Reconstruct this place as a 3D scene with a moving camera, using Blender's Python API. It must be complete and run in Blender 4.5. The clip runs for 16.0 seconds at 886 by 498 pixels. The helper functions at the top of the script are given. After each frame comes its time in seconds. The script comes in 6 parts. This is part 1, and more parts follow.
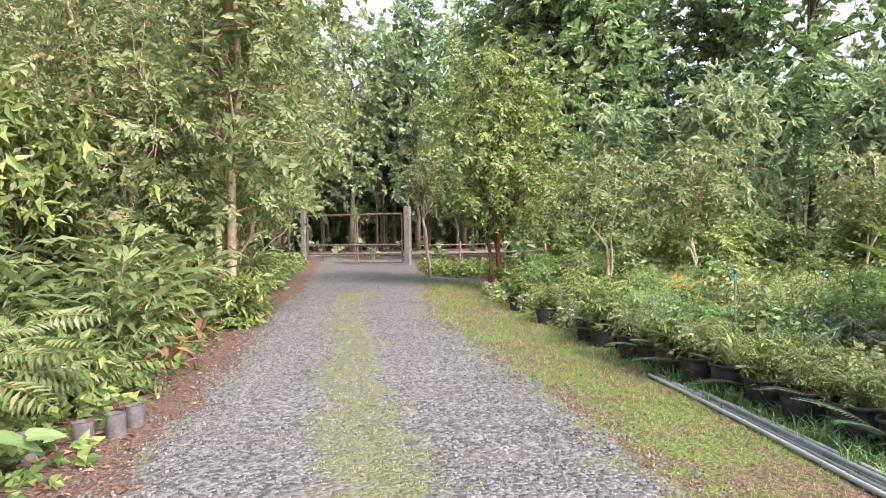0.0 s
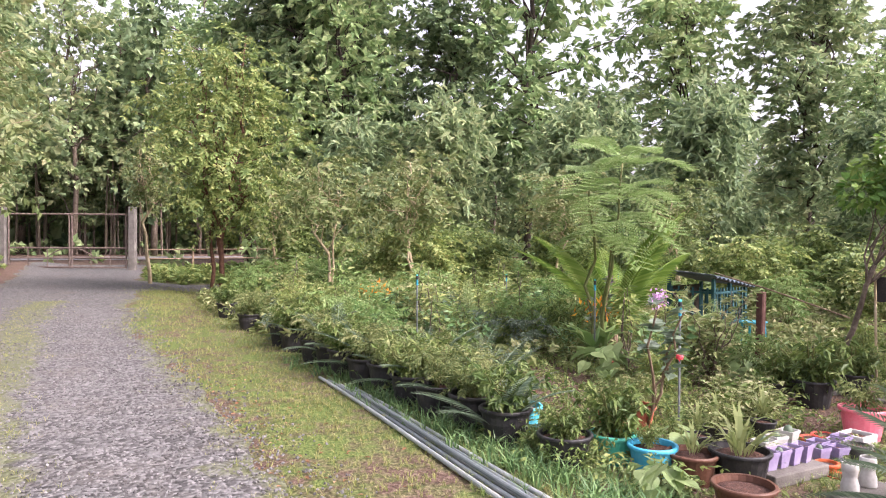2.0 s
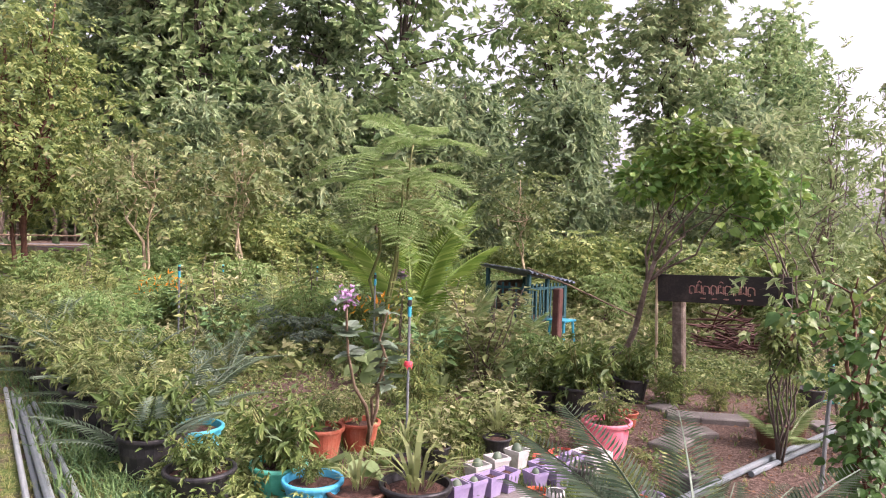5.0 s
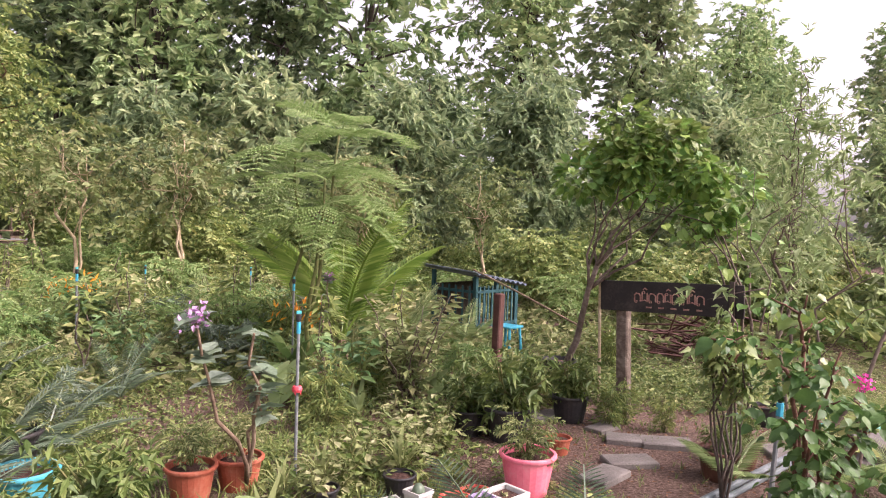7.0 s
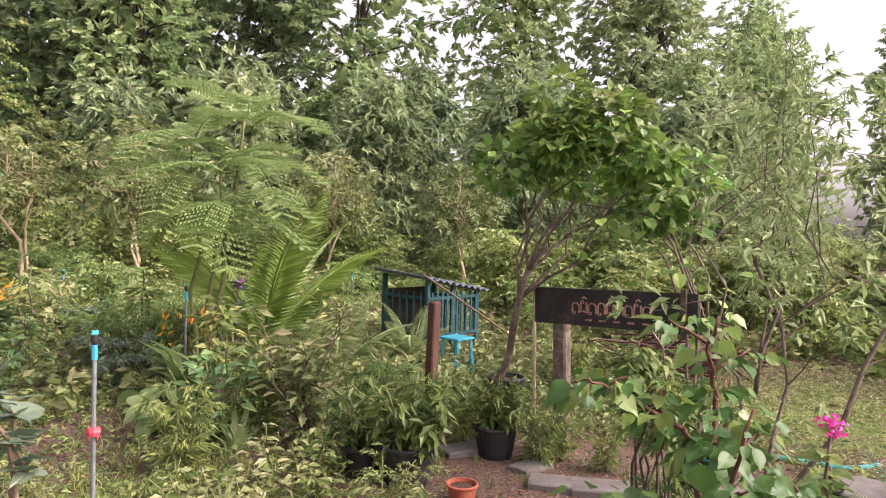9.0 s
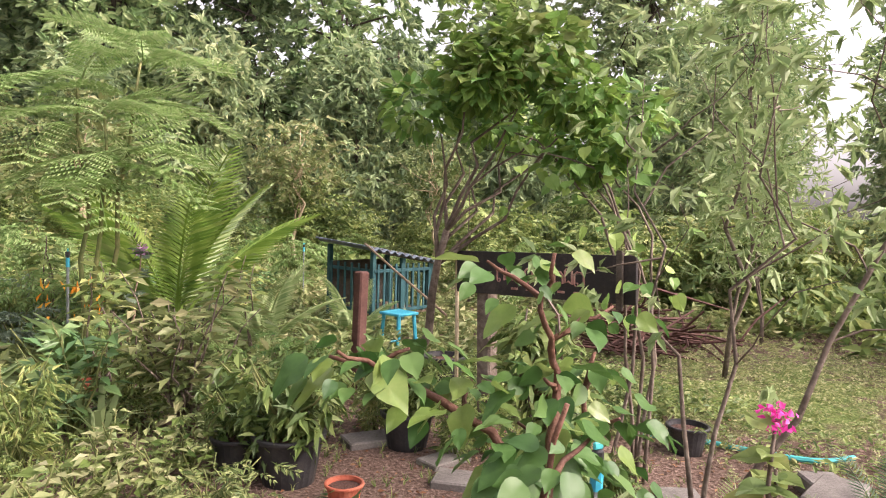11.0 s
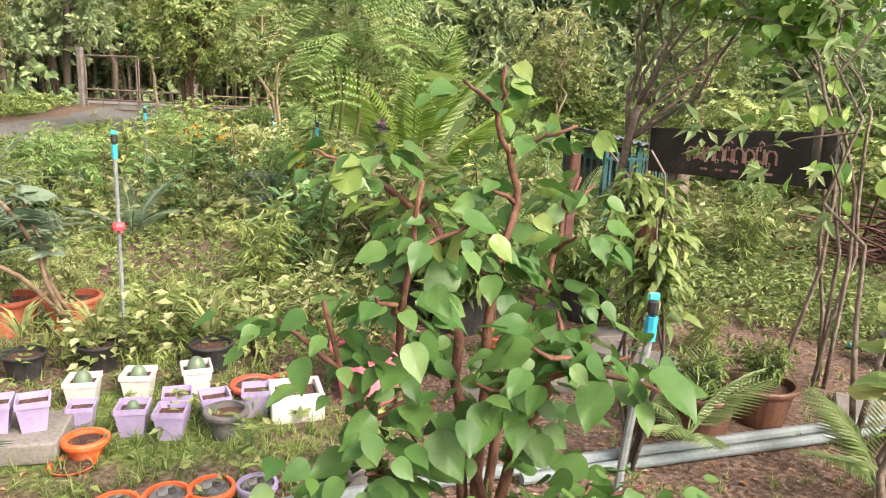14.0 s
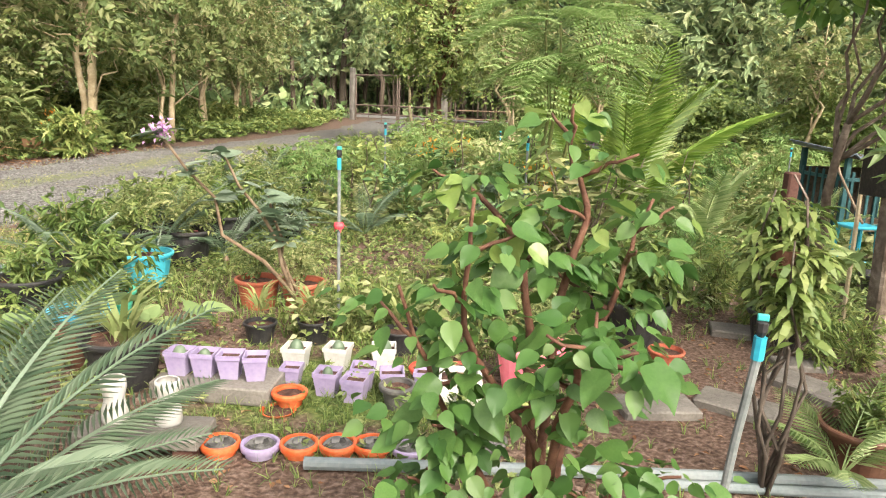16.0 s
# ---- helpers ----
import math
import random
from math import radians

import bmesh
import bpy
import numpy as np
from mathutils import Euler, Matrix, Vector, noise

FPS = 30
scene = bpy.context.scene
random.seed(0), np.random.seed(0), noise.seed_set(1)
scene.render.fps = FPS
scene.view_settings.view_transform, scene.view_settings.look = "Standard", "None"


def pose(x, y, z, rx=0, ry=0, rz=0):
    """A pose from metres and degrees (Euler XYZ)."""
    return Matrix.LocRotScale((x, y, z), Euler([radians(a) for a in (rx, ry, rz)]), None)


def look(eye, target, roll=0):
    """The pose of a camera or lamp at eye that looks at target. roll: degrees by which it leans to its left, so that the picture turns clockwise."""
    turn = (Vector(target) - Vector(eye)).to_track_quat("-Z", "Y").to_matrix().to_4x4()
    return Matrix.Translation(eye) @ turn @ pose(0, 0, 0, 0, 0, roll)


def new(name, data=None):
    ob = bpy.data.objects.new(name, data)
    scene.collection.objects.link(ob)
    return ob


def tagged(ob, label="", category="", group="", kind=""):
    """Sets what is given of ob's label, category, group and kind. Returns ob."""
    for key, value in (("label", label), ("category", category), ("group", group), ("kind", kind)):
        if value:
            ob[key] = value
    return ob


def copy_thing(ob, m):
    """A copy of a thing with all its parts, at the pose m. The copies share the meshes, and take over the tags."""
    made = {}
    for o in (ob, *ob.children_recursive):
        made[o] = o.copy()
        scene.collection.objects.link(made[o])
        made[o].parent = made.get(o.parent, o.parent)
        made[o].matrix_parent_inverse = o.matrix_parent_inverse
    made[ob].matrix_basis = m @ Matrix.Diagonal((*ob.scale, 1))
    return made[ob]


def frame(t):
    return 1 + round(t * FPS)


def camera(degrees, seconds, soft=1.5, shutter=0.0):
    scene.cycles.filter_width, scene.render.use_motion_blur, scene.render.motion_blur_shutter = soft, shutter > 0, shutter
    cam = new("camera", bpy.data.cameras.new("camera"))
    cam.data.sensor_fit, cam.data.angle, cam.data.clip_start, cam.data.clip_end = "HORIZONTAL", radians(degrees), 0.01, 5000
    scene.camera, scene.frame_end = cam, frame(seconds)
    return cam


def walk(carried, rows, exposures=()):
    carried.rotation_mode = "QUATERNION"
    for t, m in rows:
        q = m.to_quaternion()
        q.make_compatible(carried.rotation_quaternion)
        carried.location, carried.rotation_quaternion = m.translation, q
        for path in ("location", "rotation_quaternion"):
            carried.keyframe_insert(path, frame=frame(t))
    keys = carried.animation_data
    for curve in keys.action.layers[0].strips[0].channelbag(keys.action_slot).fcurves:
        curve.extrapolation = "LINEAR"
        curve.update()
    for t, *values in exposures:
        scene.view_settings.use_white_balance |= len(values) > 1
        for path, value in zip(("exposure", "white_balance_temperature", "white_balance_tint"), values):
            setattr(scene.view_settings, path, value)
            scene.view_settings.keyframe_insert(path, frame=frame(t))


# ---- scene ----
cam = camera(65.0, 16.0, soft=1.1)
PATH = [
    (0, (0.888, 1.312, 1.387), (0.847, 3.311, 1.335), -1.1),
    (0.5, (1.046, 1.129, 1.413), (1.206, 3.121, 1.341), -1.2),
    (1, (1.254, 1.268, 1.312), (1.594, 3.238, 1.259), -0.1),
    (1.5, (1.434, 1.262, 1.319), (1.935, 3.197, 1.284), 0.6),
    (2, (1.661, 1.17, 1.354), (2.295, 3.066, 1.319), 0.3),
    (2.5, (1.919, 1.194, 1.318), (2.642, 3.058, 1.28), 0.5),
    (3, (2.187, 1.26, 1.335), (2.977, 3.097, 1.294), 0.6),
    (3.5, (2.438, 1.254, 1.322), (3.272, 3.071, 1.275), 0.8),
    (4, (2.723, 1.281, 1.332), (3.572, 3.091, 1.277), 0.9),
    (4.5, (2.986, 1.409, 1.325), (3.86, 3.207, 1.273), 1.3),
    (5, (3.235, 1.481, 1.319), (4.133, 3.267, 1.269), 1.5),
    (5.2, (3.349, 1.484, 1.326), (4.248, 3.27, 1.275), 1.3),
    (7.3, (4.193, 1.87, 1.377), (5.152, 3.624, 1.315), 1.8),
    (7.5, (4.393, 1.853, 1.363), (5.303, 3.633, 1.305), 1.6),
    (8, (4.605, 2.055, 1.35), (5.52, 3.833, 1.297), 1.7),
    (8.5, (4.808, 2.212, 1.342), (5.732, 3.986, 1.289), 1.7),
    (9, (5.069, 2.296, 1.36), (5.989, 4.071, 1.305), 1.5),
    (9.2, (5.151, 2.336, 1.361), (6.08, 4.106, 1.305), 1.4),
    (11.3, (5.959, 2.691, 1.182), (6.879, 4.462, 1.048), 1.7),
    (11.5, (6.002, 2.704, 1.163), (6.899, 4.485, 1.007), 1.8),
    (12, (6.12, 2.666, 1.117), (6.926, 4.484, 0.9), 2.1),
    (12.5, (6.204, 2.589, 1.093), (6.835, 4.464, 0.806), 2.3),
    (13, (6.246, 2.5, 1.064), (6.708, 4.415, 0.721), 2.6),
    (13.5, (6.305, 2.415, 1.071), (6.61, 4.353, 0.679), 2.7),
    (14, (6.392, 2.356, 1.086), (6.551, 4.305, 0.665), 2.6),
    (14.5, (6.496, 2.278, 1.104), (6.477, 4.23, 0.669), 2.1),
    (15, (6.558, 2.196, 1.107), (6.349, 4.138, 0.677), 2.3),
    (15.5, (6.637, 2.121, 1.128), (6.257, 4.038, 0.704), 2.2),
    (16, (6.732, 2.101, 1.143), (6.212, 3.987, 0.728), 2.1),
]
EXPOSURES = [(0, 1.66, 6300, 22), (2, 1.6, 6350, 30), (4, 1.44, 6400, 37), (8.5, 1.39, 6750, 34), (11.5, 1.58, 6800, 26), (13, 1.73, 6950, 22), (14.5, 1.68, 7100, 14), (16, 1.62, 7050, 12)]
walk(cam, [(r[0], look(r[1], r[2], r[3])) for r in PATH], EXPOSURES)

# ---------------------------------------------------------------- world and sun
world = bpy.data.worlds.new("sky")
scene.world = world
world.use_nodes = True
wn = world.node_tree
sky = wn.nodes.new("ShaderNodeTexSky")
sky.sky_type = "NISHITA"
sky.sun_disc = False
sky.sun_elevation = radians(42)
sky.sun_rotation = radians(135)
sky.air_density = 1.0
sky.dust_density = 5.0
sky.ozone_density = 1.0
hsv = wn.nodes.new("ShaderNodeHueSaturation")
hsv.inputs["Saturation"].default_value = 0.25
wn.links.new(sky.outputs[0], hsv.inputs["Color"])
wn.links.new(hsv.outputs[0], wn.nodes["Background"].inputs[0])
wn.nodes["Background"].inputs[1].default_value = 0.15
lamp = bpy.data.lights.new("sun", "SUN")
lamp.energy = 1.5
lamp.angle = radians(20)
lamp.color = (1.0, 0.93, 0.82)
sun = new("sun", lamp)
sun_az, sun_el = radians(135), radians(42)
sun_dir = Vector((math.sin(sun_az) * math.cos(sun_el), math.cos(sun_az) * math.cos(sun_el), math.sin(sun_el)))
sun.matrix_world = look(sun_dir * 60, (0, 0, 0))


# ---------------------------------------------------------------- materials
def node_mat(name, colours, scale=8.0, rough=0.7, metal=0.0, bump=0.0, bump_scale=60.0, detail=6.0, spec=0.4, fine=0.35):
    """A surface with variation at two scales between the given colours, and fine relief."""
    m = bpy.data.materials.new(name)
    m.use_nodes = True
    t = m.node_tree
    b = t.nodes["Principled BSDF"]
    b.inputs["Roughness"].default_value = rough
    b.inputs["Metallic"].default_value = metal
    b.inputs["Specular IOR Level"].default_value = spec
    co = t.nodes.new("ShaderNodeTexCoord")
    n1 = t.nodes.new("ShaderNodeTexNoise")
    n1.inputs["Scale"].default_value = scale
    n1.inputs["Detail"].default_value = detail
    n2 = t.nodes.new("ShaderNodeTexNoise")
    n2.inputs["Scale"].default_value = bump_scale
    n2.inputs["Detail"].default_value = 4
    mix = t.nodes.new("ShaderNodeMath")
    mix.operation = "MULTIPLY_ADD"
    mix.inputs[1].default_value = fine
    add = t.nodes.new("ShaderNodeMath")
    add.operation = "MULTIPLY"
    add.inputs[1].default_value = 1 - fine
    ramp = t.nodes.new("ShaderNodeValToRGB")
    ramp.color_ramp.elements.remove(ramp.color_ramp.elements[1])
    for i, c in enumerate(colours):
        p = 0.3 + 0.4 * i / max(1, len(colours) - 1)
        e = ramp.color_ramp.elements[0] if i == 0 else ramp.color_ramp.elements.new(p)
        e.position = p
        e.color = (*c, 1)
    t.links.new(co.outputs["Object"], n1.inputs["Vector"])
    t.links.new(co.outputs["Object"], n2.inputs["Vector"])
    t.links.new(n1.outputs[0], add.inputs[0])
    t.links.new(n2.outputs[0], mix.inputs[0])
    t.links.new(add.outputs[0], mix.inputs[2])
    t.links.new(mix.outputs[0], ramp.inputs[0])
    t.links.new(ramp.outputs[0], b.inputs["Base Color"])
    if bump:
        bp = t.nodes.new("ShaderNodeBump")
        bp.inputs["Strength"].default_value = bump
        bp.inputs["Distance"].default_value = 0.02
        t.links.new(n2.outputs[0], bp.inputs["Height"])
        t.links.new(bp.outputs[0], b.inputs["Normal"])
    return m


def leaf_mat(name, colours, translucent=0.35, rough=0.5, spec=0.35, patch=3.0):
    """Foliage: each leaf takes its own colour, whole patches drift in tone, and light passes through."""
    m = bpy.data.materials.new(name)
    m.use_nodes = True
    t = m.node_tree
    b = t.nodes["Principled BSDF"]
    b.inputs["Roughness"].default_value = rough
    b.inputs["Specular IOR Level"].default_value = spec
    geo = t.nodes.new("ShaderNodeNewGeometry")
    co = t.nodes.new("ShaderNodeTexCoord")
    n1 = t.nodes.new("ShaderNodeTexNoise")
    n1.inputs["Scale"].default_value = patch
    t.links.new(co.outputs["Object"], n1.inputs["Vector"])
    info = t.nodes.new("ShaderNodeObjectInfo")
    s1 = t.nodes.new("ShaderNodeMath")
    s1.operation = "MULTIPLY_ADD"
    s1.inputs[1].default_value = 0.55
    s2 = t.nodes.new("ShaderNodeMath")
    s2.operation = "MULTIPLY_ADD"
    s2.inputs[1].default_value = 0.25
    s3 = t.nodes.new("ShaderNodeMath")
    s3.operation = "MULTIPLY"
    s3.inputs[1].default_value = 0.35
    t.links.new(info.outputs["Random"], s2.inputs[0])
    t.links.new(n1.outputs[0], s3.inputs[0])
    t.links.new(s3.outputs[0], s2.inputs[2])
    t.links.new(geo.outputs["Random Per Island"], s1.inputs[0])
    t.links.new(s2.outputs[0], s1.inputs[2])
    ramp = t.nodes.new("ShaderNodeValToRGB")
    ramp.color_ramp.elements.remove(ramp.color_ramp.elements[1])
    for i, c in enumerate(colours):
        p = 0.15 + 0.8 * i / max(1, len(colours) - 1)
        e = ramp.color_ramp.elements[0] if i == 0 else ramp.color_ramp.elements.new(p)
        e.position = p
        e.color = (*c, 1)
    t.links.new(s1.outputs[0], ramp.inputs[0])
    t.links.new(ramp.outputs[0], b.inputs["Base Color"])
    tr = t.nodes.new("ShaderNodeBsdfTranslucent")
    t.links.new(ramp.outputs[0], tr.inputs["Color"])
    mx = t.nodes.new("ShaderNodeMixShader")
    mx.inputs[0].default_value = translucent
    t.links.new(b.outputs[0], mx.inputs[1])
    t.links.new(tr.outputs[0], mx.inputs[2])
    t.links.new(mx.outputs[0], t.nodes["Material Output"].inputs[0])
    return m


M_BARK = node_mat("bark_grey", [(.06, .045, .032), (.13, .1, .075), (.24, .2, .16)], 9, .9, bump=.6, bump_scale=35)
M_BARK_DARK = node_mat("bark_dark", [(.03, .024, .018), (.07, .055, .042), (.12, .1, .08)], 6, .9, bump=.6, bump_scale=30)
M_BARK_RED = node_mat("bark_red", [(.05, .02, .012), (.105, .045, .026), (.17, .085, .05)], 14, .75, bump=.4, bump_scale=60)
M_BARK_PALE = node_mat("bark_pale", [(.25, .19, .11), (.4, .32, .2), (.55, .47, .33)], 7, .85, bump=.4, bump_scale=40)
M_STEM = node_mat("green_stem", [(.06, .09, .02), (.12, .14, .04), (.2, .17, .07)], 12, .7)
M_FOREST = leaf_mat("leaf_forest", [(0.103, 0.18, 0.087), (0.206, 0.318, 0.143), (0.35, 0.466, 0.216), (0.514, 0.572, 0.308)], .45, spec=.15, patch=.35)
M_FOREST_BLUE = leaf_mat("leaf_forest_cool", [(0.106, 0.165, 0.091), (0.202, 0.285, 0.151), (0.33, 0.417, 0.212), (0.489, 0.527, 0.293)], .45, spec=.15, patch=.35)
M_YGREEN = leaf_mat("leaf_yellow_green", [(0.068, 0.113, 0.038), (0.138, 0.192, 0.064), (0.228, 0.265, 0.104), (0.317, 0.292, 0.155)], .4, patch=.7)
M_MID = leaf_mat("leaf_mid_green", [(0.058, 0.103, 0.031), (0.146, 0.219, 0.064), (0.272, 0.34, 0.107), (0.428, 0.428, 0.165)], .38, patch=1.5)
M_DEEP = leaf_mat("leaf_deep_green", [(0.044, 0.103, 0.037), (0.086, 0.182, 0.066), (0.159, 0.274, 0.094), (0.248, 0.353, 0.14)], .3, .38, .5, patch=3)
M_FEATHER = leaf_mat("leaf_feathery", [(0.097, 0.192, 0.061), (0.175, 0.297, 0.09), (0.263, 0.375, 0.137), (0.35, 0.435, 0.195)], .42, patch=1.2)
M_GOLD = leaf_mat("leaf_golden", [(0.07, 0.117, 0.035), (0.14, 0.194, 0.063), (0.224, 0.265, 0.102), (0.308, 0.287, 0.14)], .4, patch=1.2)
M_SILVER = leaf_mat("leaf_grey_green", [(0.055, 0.098, 0.06), (0.096, 0.151, 0.09), (0.152, 0.21, 0.135), (0.217, 0.276, 0.196)], .25, .4, .55, patch=3)
M_CREAM = leaf_mat("leaf_variegated", [(0.046, 0.099, 0.016), (0.116, 0.167, 0.038), (0.289, 0.307, 0.141), (0.393, 0.387, 0.217)], .3, patch=6)
M_PALE = leaf_mat("leaf_pale", [(0.11, 0.19, 0.07), (0.2, 0.29, 0.11), (0.3, 0.39, 0.17), (0.4, 0.45, 0.24)], .4, patch=2)
M_WEED = leaf_mat("leaf_weed", [(0.059, 0.099, 0.031), (0.143, 0.197, 0.065), (0.267, 0.306, 0.119), (0.414, 0.394, 0.207)], .35, patch=.8)
M_GRASS = leaf_mat("grass_blade", [(0.097, 0.141, 0.04), (0.176, 0.22, 0.062), (0.29, 0.304, 0.101), (0.44, 0.378, 0.194)], .3, patch=.9)
M_DRY = leaf_mat("dry_leaf", [(0.105, 0.049, 0.026), (0.211, 0.105, 0.053), (0.324, 0.186, 0.105), (0.405, 0.284, 0.176)], .15, .8, .2, patch=3)
M_BUSH = leaf_mat("leaf_bush", [(0.026, 0.074, 0.019), (0.044, 0.118, 0.026), (0.074, 0.162, 0.037), (0.118, 0.207, 0.056)], .35, .45, .4, patch=12)
# Paler, yellower green for the upper leaves of the bush and the climber.
M_BUSH_PALE = leaf_mat("leaf_bush_pale", [(0.077, 0.168, 0.032), (0.123, 0.218, 0.045), (0.175, 0.253, 0.064), (0.247, 0.281, 0.096)], .38, .35, .5, patch=12)
M_ARCH = leaf_mat("leaf_climber", [(0.067, 0.155, 0.039), (0.123, 0.263, 0.062), (0.216, 0.371, 0.085), (0.398, 0.525, 0.139)], .35, .45, .4, patch=2.5)
M_COCO = leaf_mat("leaf_coconut", [(0.098, 0.196, 0.034), (0.167, 0.283, 0.048), (0.254, 0.371, 0.078), (0.352, 0.43, 0.127)], .42, .4, .5, patch=2)
M_HERB = leaf_mat("leaf_herb", [(0.051, 0.093, 0.025), (0.093, 0.153, 0.038), (0.162, 0.221, 0.06), (0.255, 0.289, 0.102)], .33, .5, .35, patch=4)
M_PINK = leaf_mat("petal_magenta", [(.5, .02, .2), (.7, .05, .34), (.82, .14, .46)], .35)
M_LILAC = leaf_mat("petal_lilac", [(.4, .16, .4), (.55, .28, .55), (.68, .45, .66)], .35)
M_ORANGE_FLOWER = leaf_mat("petal_orange", [(.6, .15, .02), (.75, .3, .03), (.8, .45, .06)], .35)

M_BLACKPOT = node_mat("black_plastic", [(.012, .012, .013), (.022, .022, .023), (.05, .045, .04)], 14, .5, bump=.1, bump_scale=80)
M_GREYPOT = node_mat("grey_plastic", [(.06, .058, .055), (.1, .095, .09), (.16, .15, .135)], 14, .6)
M_TEAL = node_mat("teal_plastic", [(.03, .32, .42), (.05, .42, .52), (.12, .46, .52)], 9, .4)
M_BLUE = node_mat("blue_plastic", [(.03, .3, .5), (.05, .4, .6), (.14, .46, .6)], 9, .4)
M_GREENPOT = node_mat("green_plastic", [(.04, .4, .28), (.07, .5, .36), (.16, .52, .4)], 9, .4)
M_PINKPOT = node_mat("pink_plastic", [(.72, .13, .19), (.82, .2, .26), (.8, .3, .33)], 9, .45)
M_REDPOT = node_mat("red_plastic", [(.5, .05, .03), (.62, .09, .06), (.6, .17, .12)], 9, .5)
M_TERRA = node_mat("terracotta_plastic", [(.27, .06, .03), (.36, .095, .05), (.4, .16, .1)], 9, .65, bump=.1)
M_BROWNPOT = node_mat("brown_glazed_clay", [(0.065, 0.026, 0.016), (0.111, 0.049, 0.029), (0.163, 0.085, 0.058)], 9, .5)
M_LILACPOT = node_mat("lilac_plastic", [(0.235, 0.188, 0.324), (0.305, 0.25, 0.394), (0.352, 0.313, 0.408)], 10, .45)
M_WHITE = node_mat("white_plastic", [(0.378, 0.36, 0.324), (0.504, 0.495, 0.468), (0.558, 0.549, 0.531)], 10, .4)
M_ORANGEPOT = node_mat("orange_plastic", [(.5, .07, .02), (.62, .12, .035), (.62, .2, .09)], 10, .45)
M_SOIL = node_mat("potting_soil", [(.03, .016, .011), (.075, .036, .025), (.17, .085, .06)], 22, .95, bump=.8, bump_scale=90)
M_CONCRETE = node_mat("weathered_concrete", [(0.08, 0.072, 0.062), (0.144, 0.132, 0.116), (0.224, 0.208, 0.184)], 6, .9, bump=.3, bump_scale=70)
M_PIPE = node_mat("pvc_pipe_grey_blue", [(0.092, 0.12, 0.123), (0.145, 0.174, 0.177), (0.218, 0.234, 0.234)], 5, .5)
M_PIPE_W = node_mat("pvc_pipe_pale", [(0.193, 0.224, 0.22), (0.271, 0.306, 0.297), (0.371, 0.388, 0.368)], 5, .5)
M_RISER = node_mat("grey_riser_pipe", [(.09, .105, .1), (.15, .17, .165), (.25, .26, .25)], 14, .6)
M_FITTING = node_mat("cyan_plastic_fitting", [(.01, .22, .32), (.02, .3, .4), (.06, .36, .44)], 10, .4)
M_SIGN = node_mat("black_painted_board", [(.012, .01, .01), (.022, .018, .017), (.06, .045, .04)], 6, .55, bump=.15)
M_LETTER = node_mat("faded_lettering", [(.16, .07, .055), (.38, .2, .16), (.5, .36, .28)], 18, .7)
M_METAL = node_mat("rusty_iron", [(.08, .055, .045), (.16, .12, .1), (.25, .2, .17)], 12, .7, .4)
M_ROOF = node_mat("corrugated_sheet", [(.1, .13, .17), (.17, .21, .26), (.3, .33, .36)], 4, .45, .5)
M_TEALWOOD = node_mat("teal_painted_wood", [(0.007, 0.042, 0.048), (0.012, 0.066, 0.072), (0.03, 0.084, 0.087)], 10, .6)
M_WOOD = node_mat("weathered_wood", [(.1, .065, .04), (.2, .14, .09), (.3, .23, .16)], 11, .85, bump=.4, bump_scale=50)
M_REDWOOD = node_mat("red_brown_wood", [(0.045, 0.018, 0.013), (0.083, 0.035, 0.026), (0.128, 0.064, 0.049)], 11, .8)
M_GRAVEL = leaf_mat("gravel_stone", [(0.062, 0.059, 0.056), (0.117, 0.114, 0.108), (0.186, 0.182, 0.175), (0.289, 0.282, 0.258)], 0.0, .85, .3, patch=1.0)
M_HOSE = node_mat("teal_hose", [(.02, .28, .28), (.04, .38, .37), (.1, .42, .4)], 10, .5)
M_REDTAPE = node_mat("red_ribbon", [(.55, .03, .05), (.7, .06, .08), (.72, .15, .16)], 20, .6)
M_ROAD = node_mat("pale_concrete_road", [(.16, .15, .145), (.21, .2, .195), (.26, .25, .245)], .6, .9)


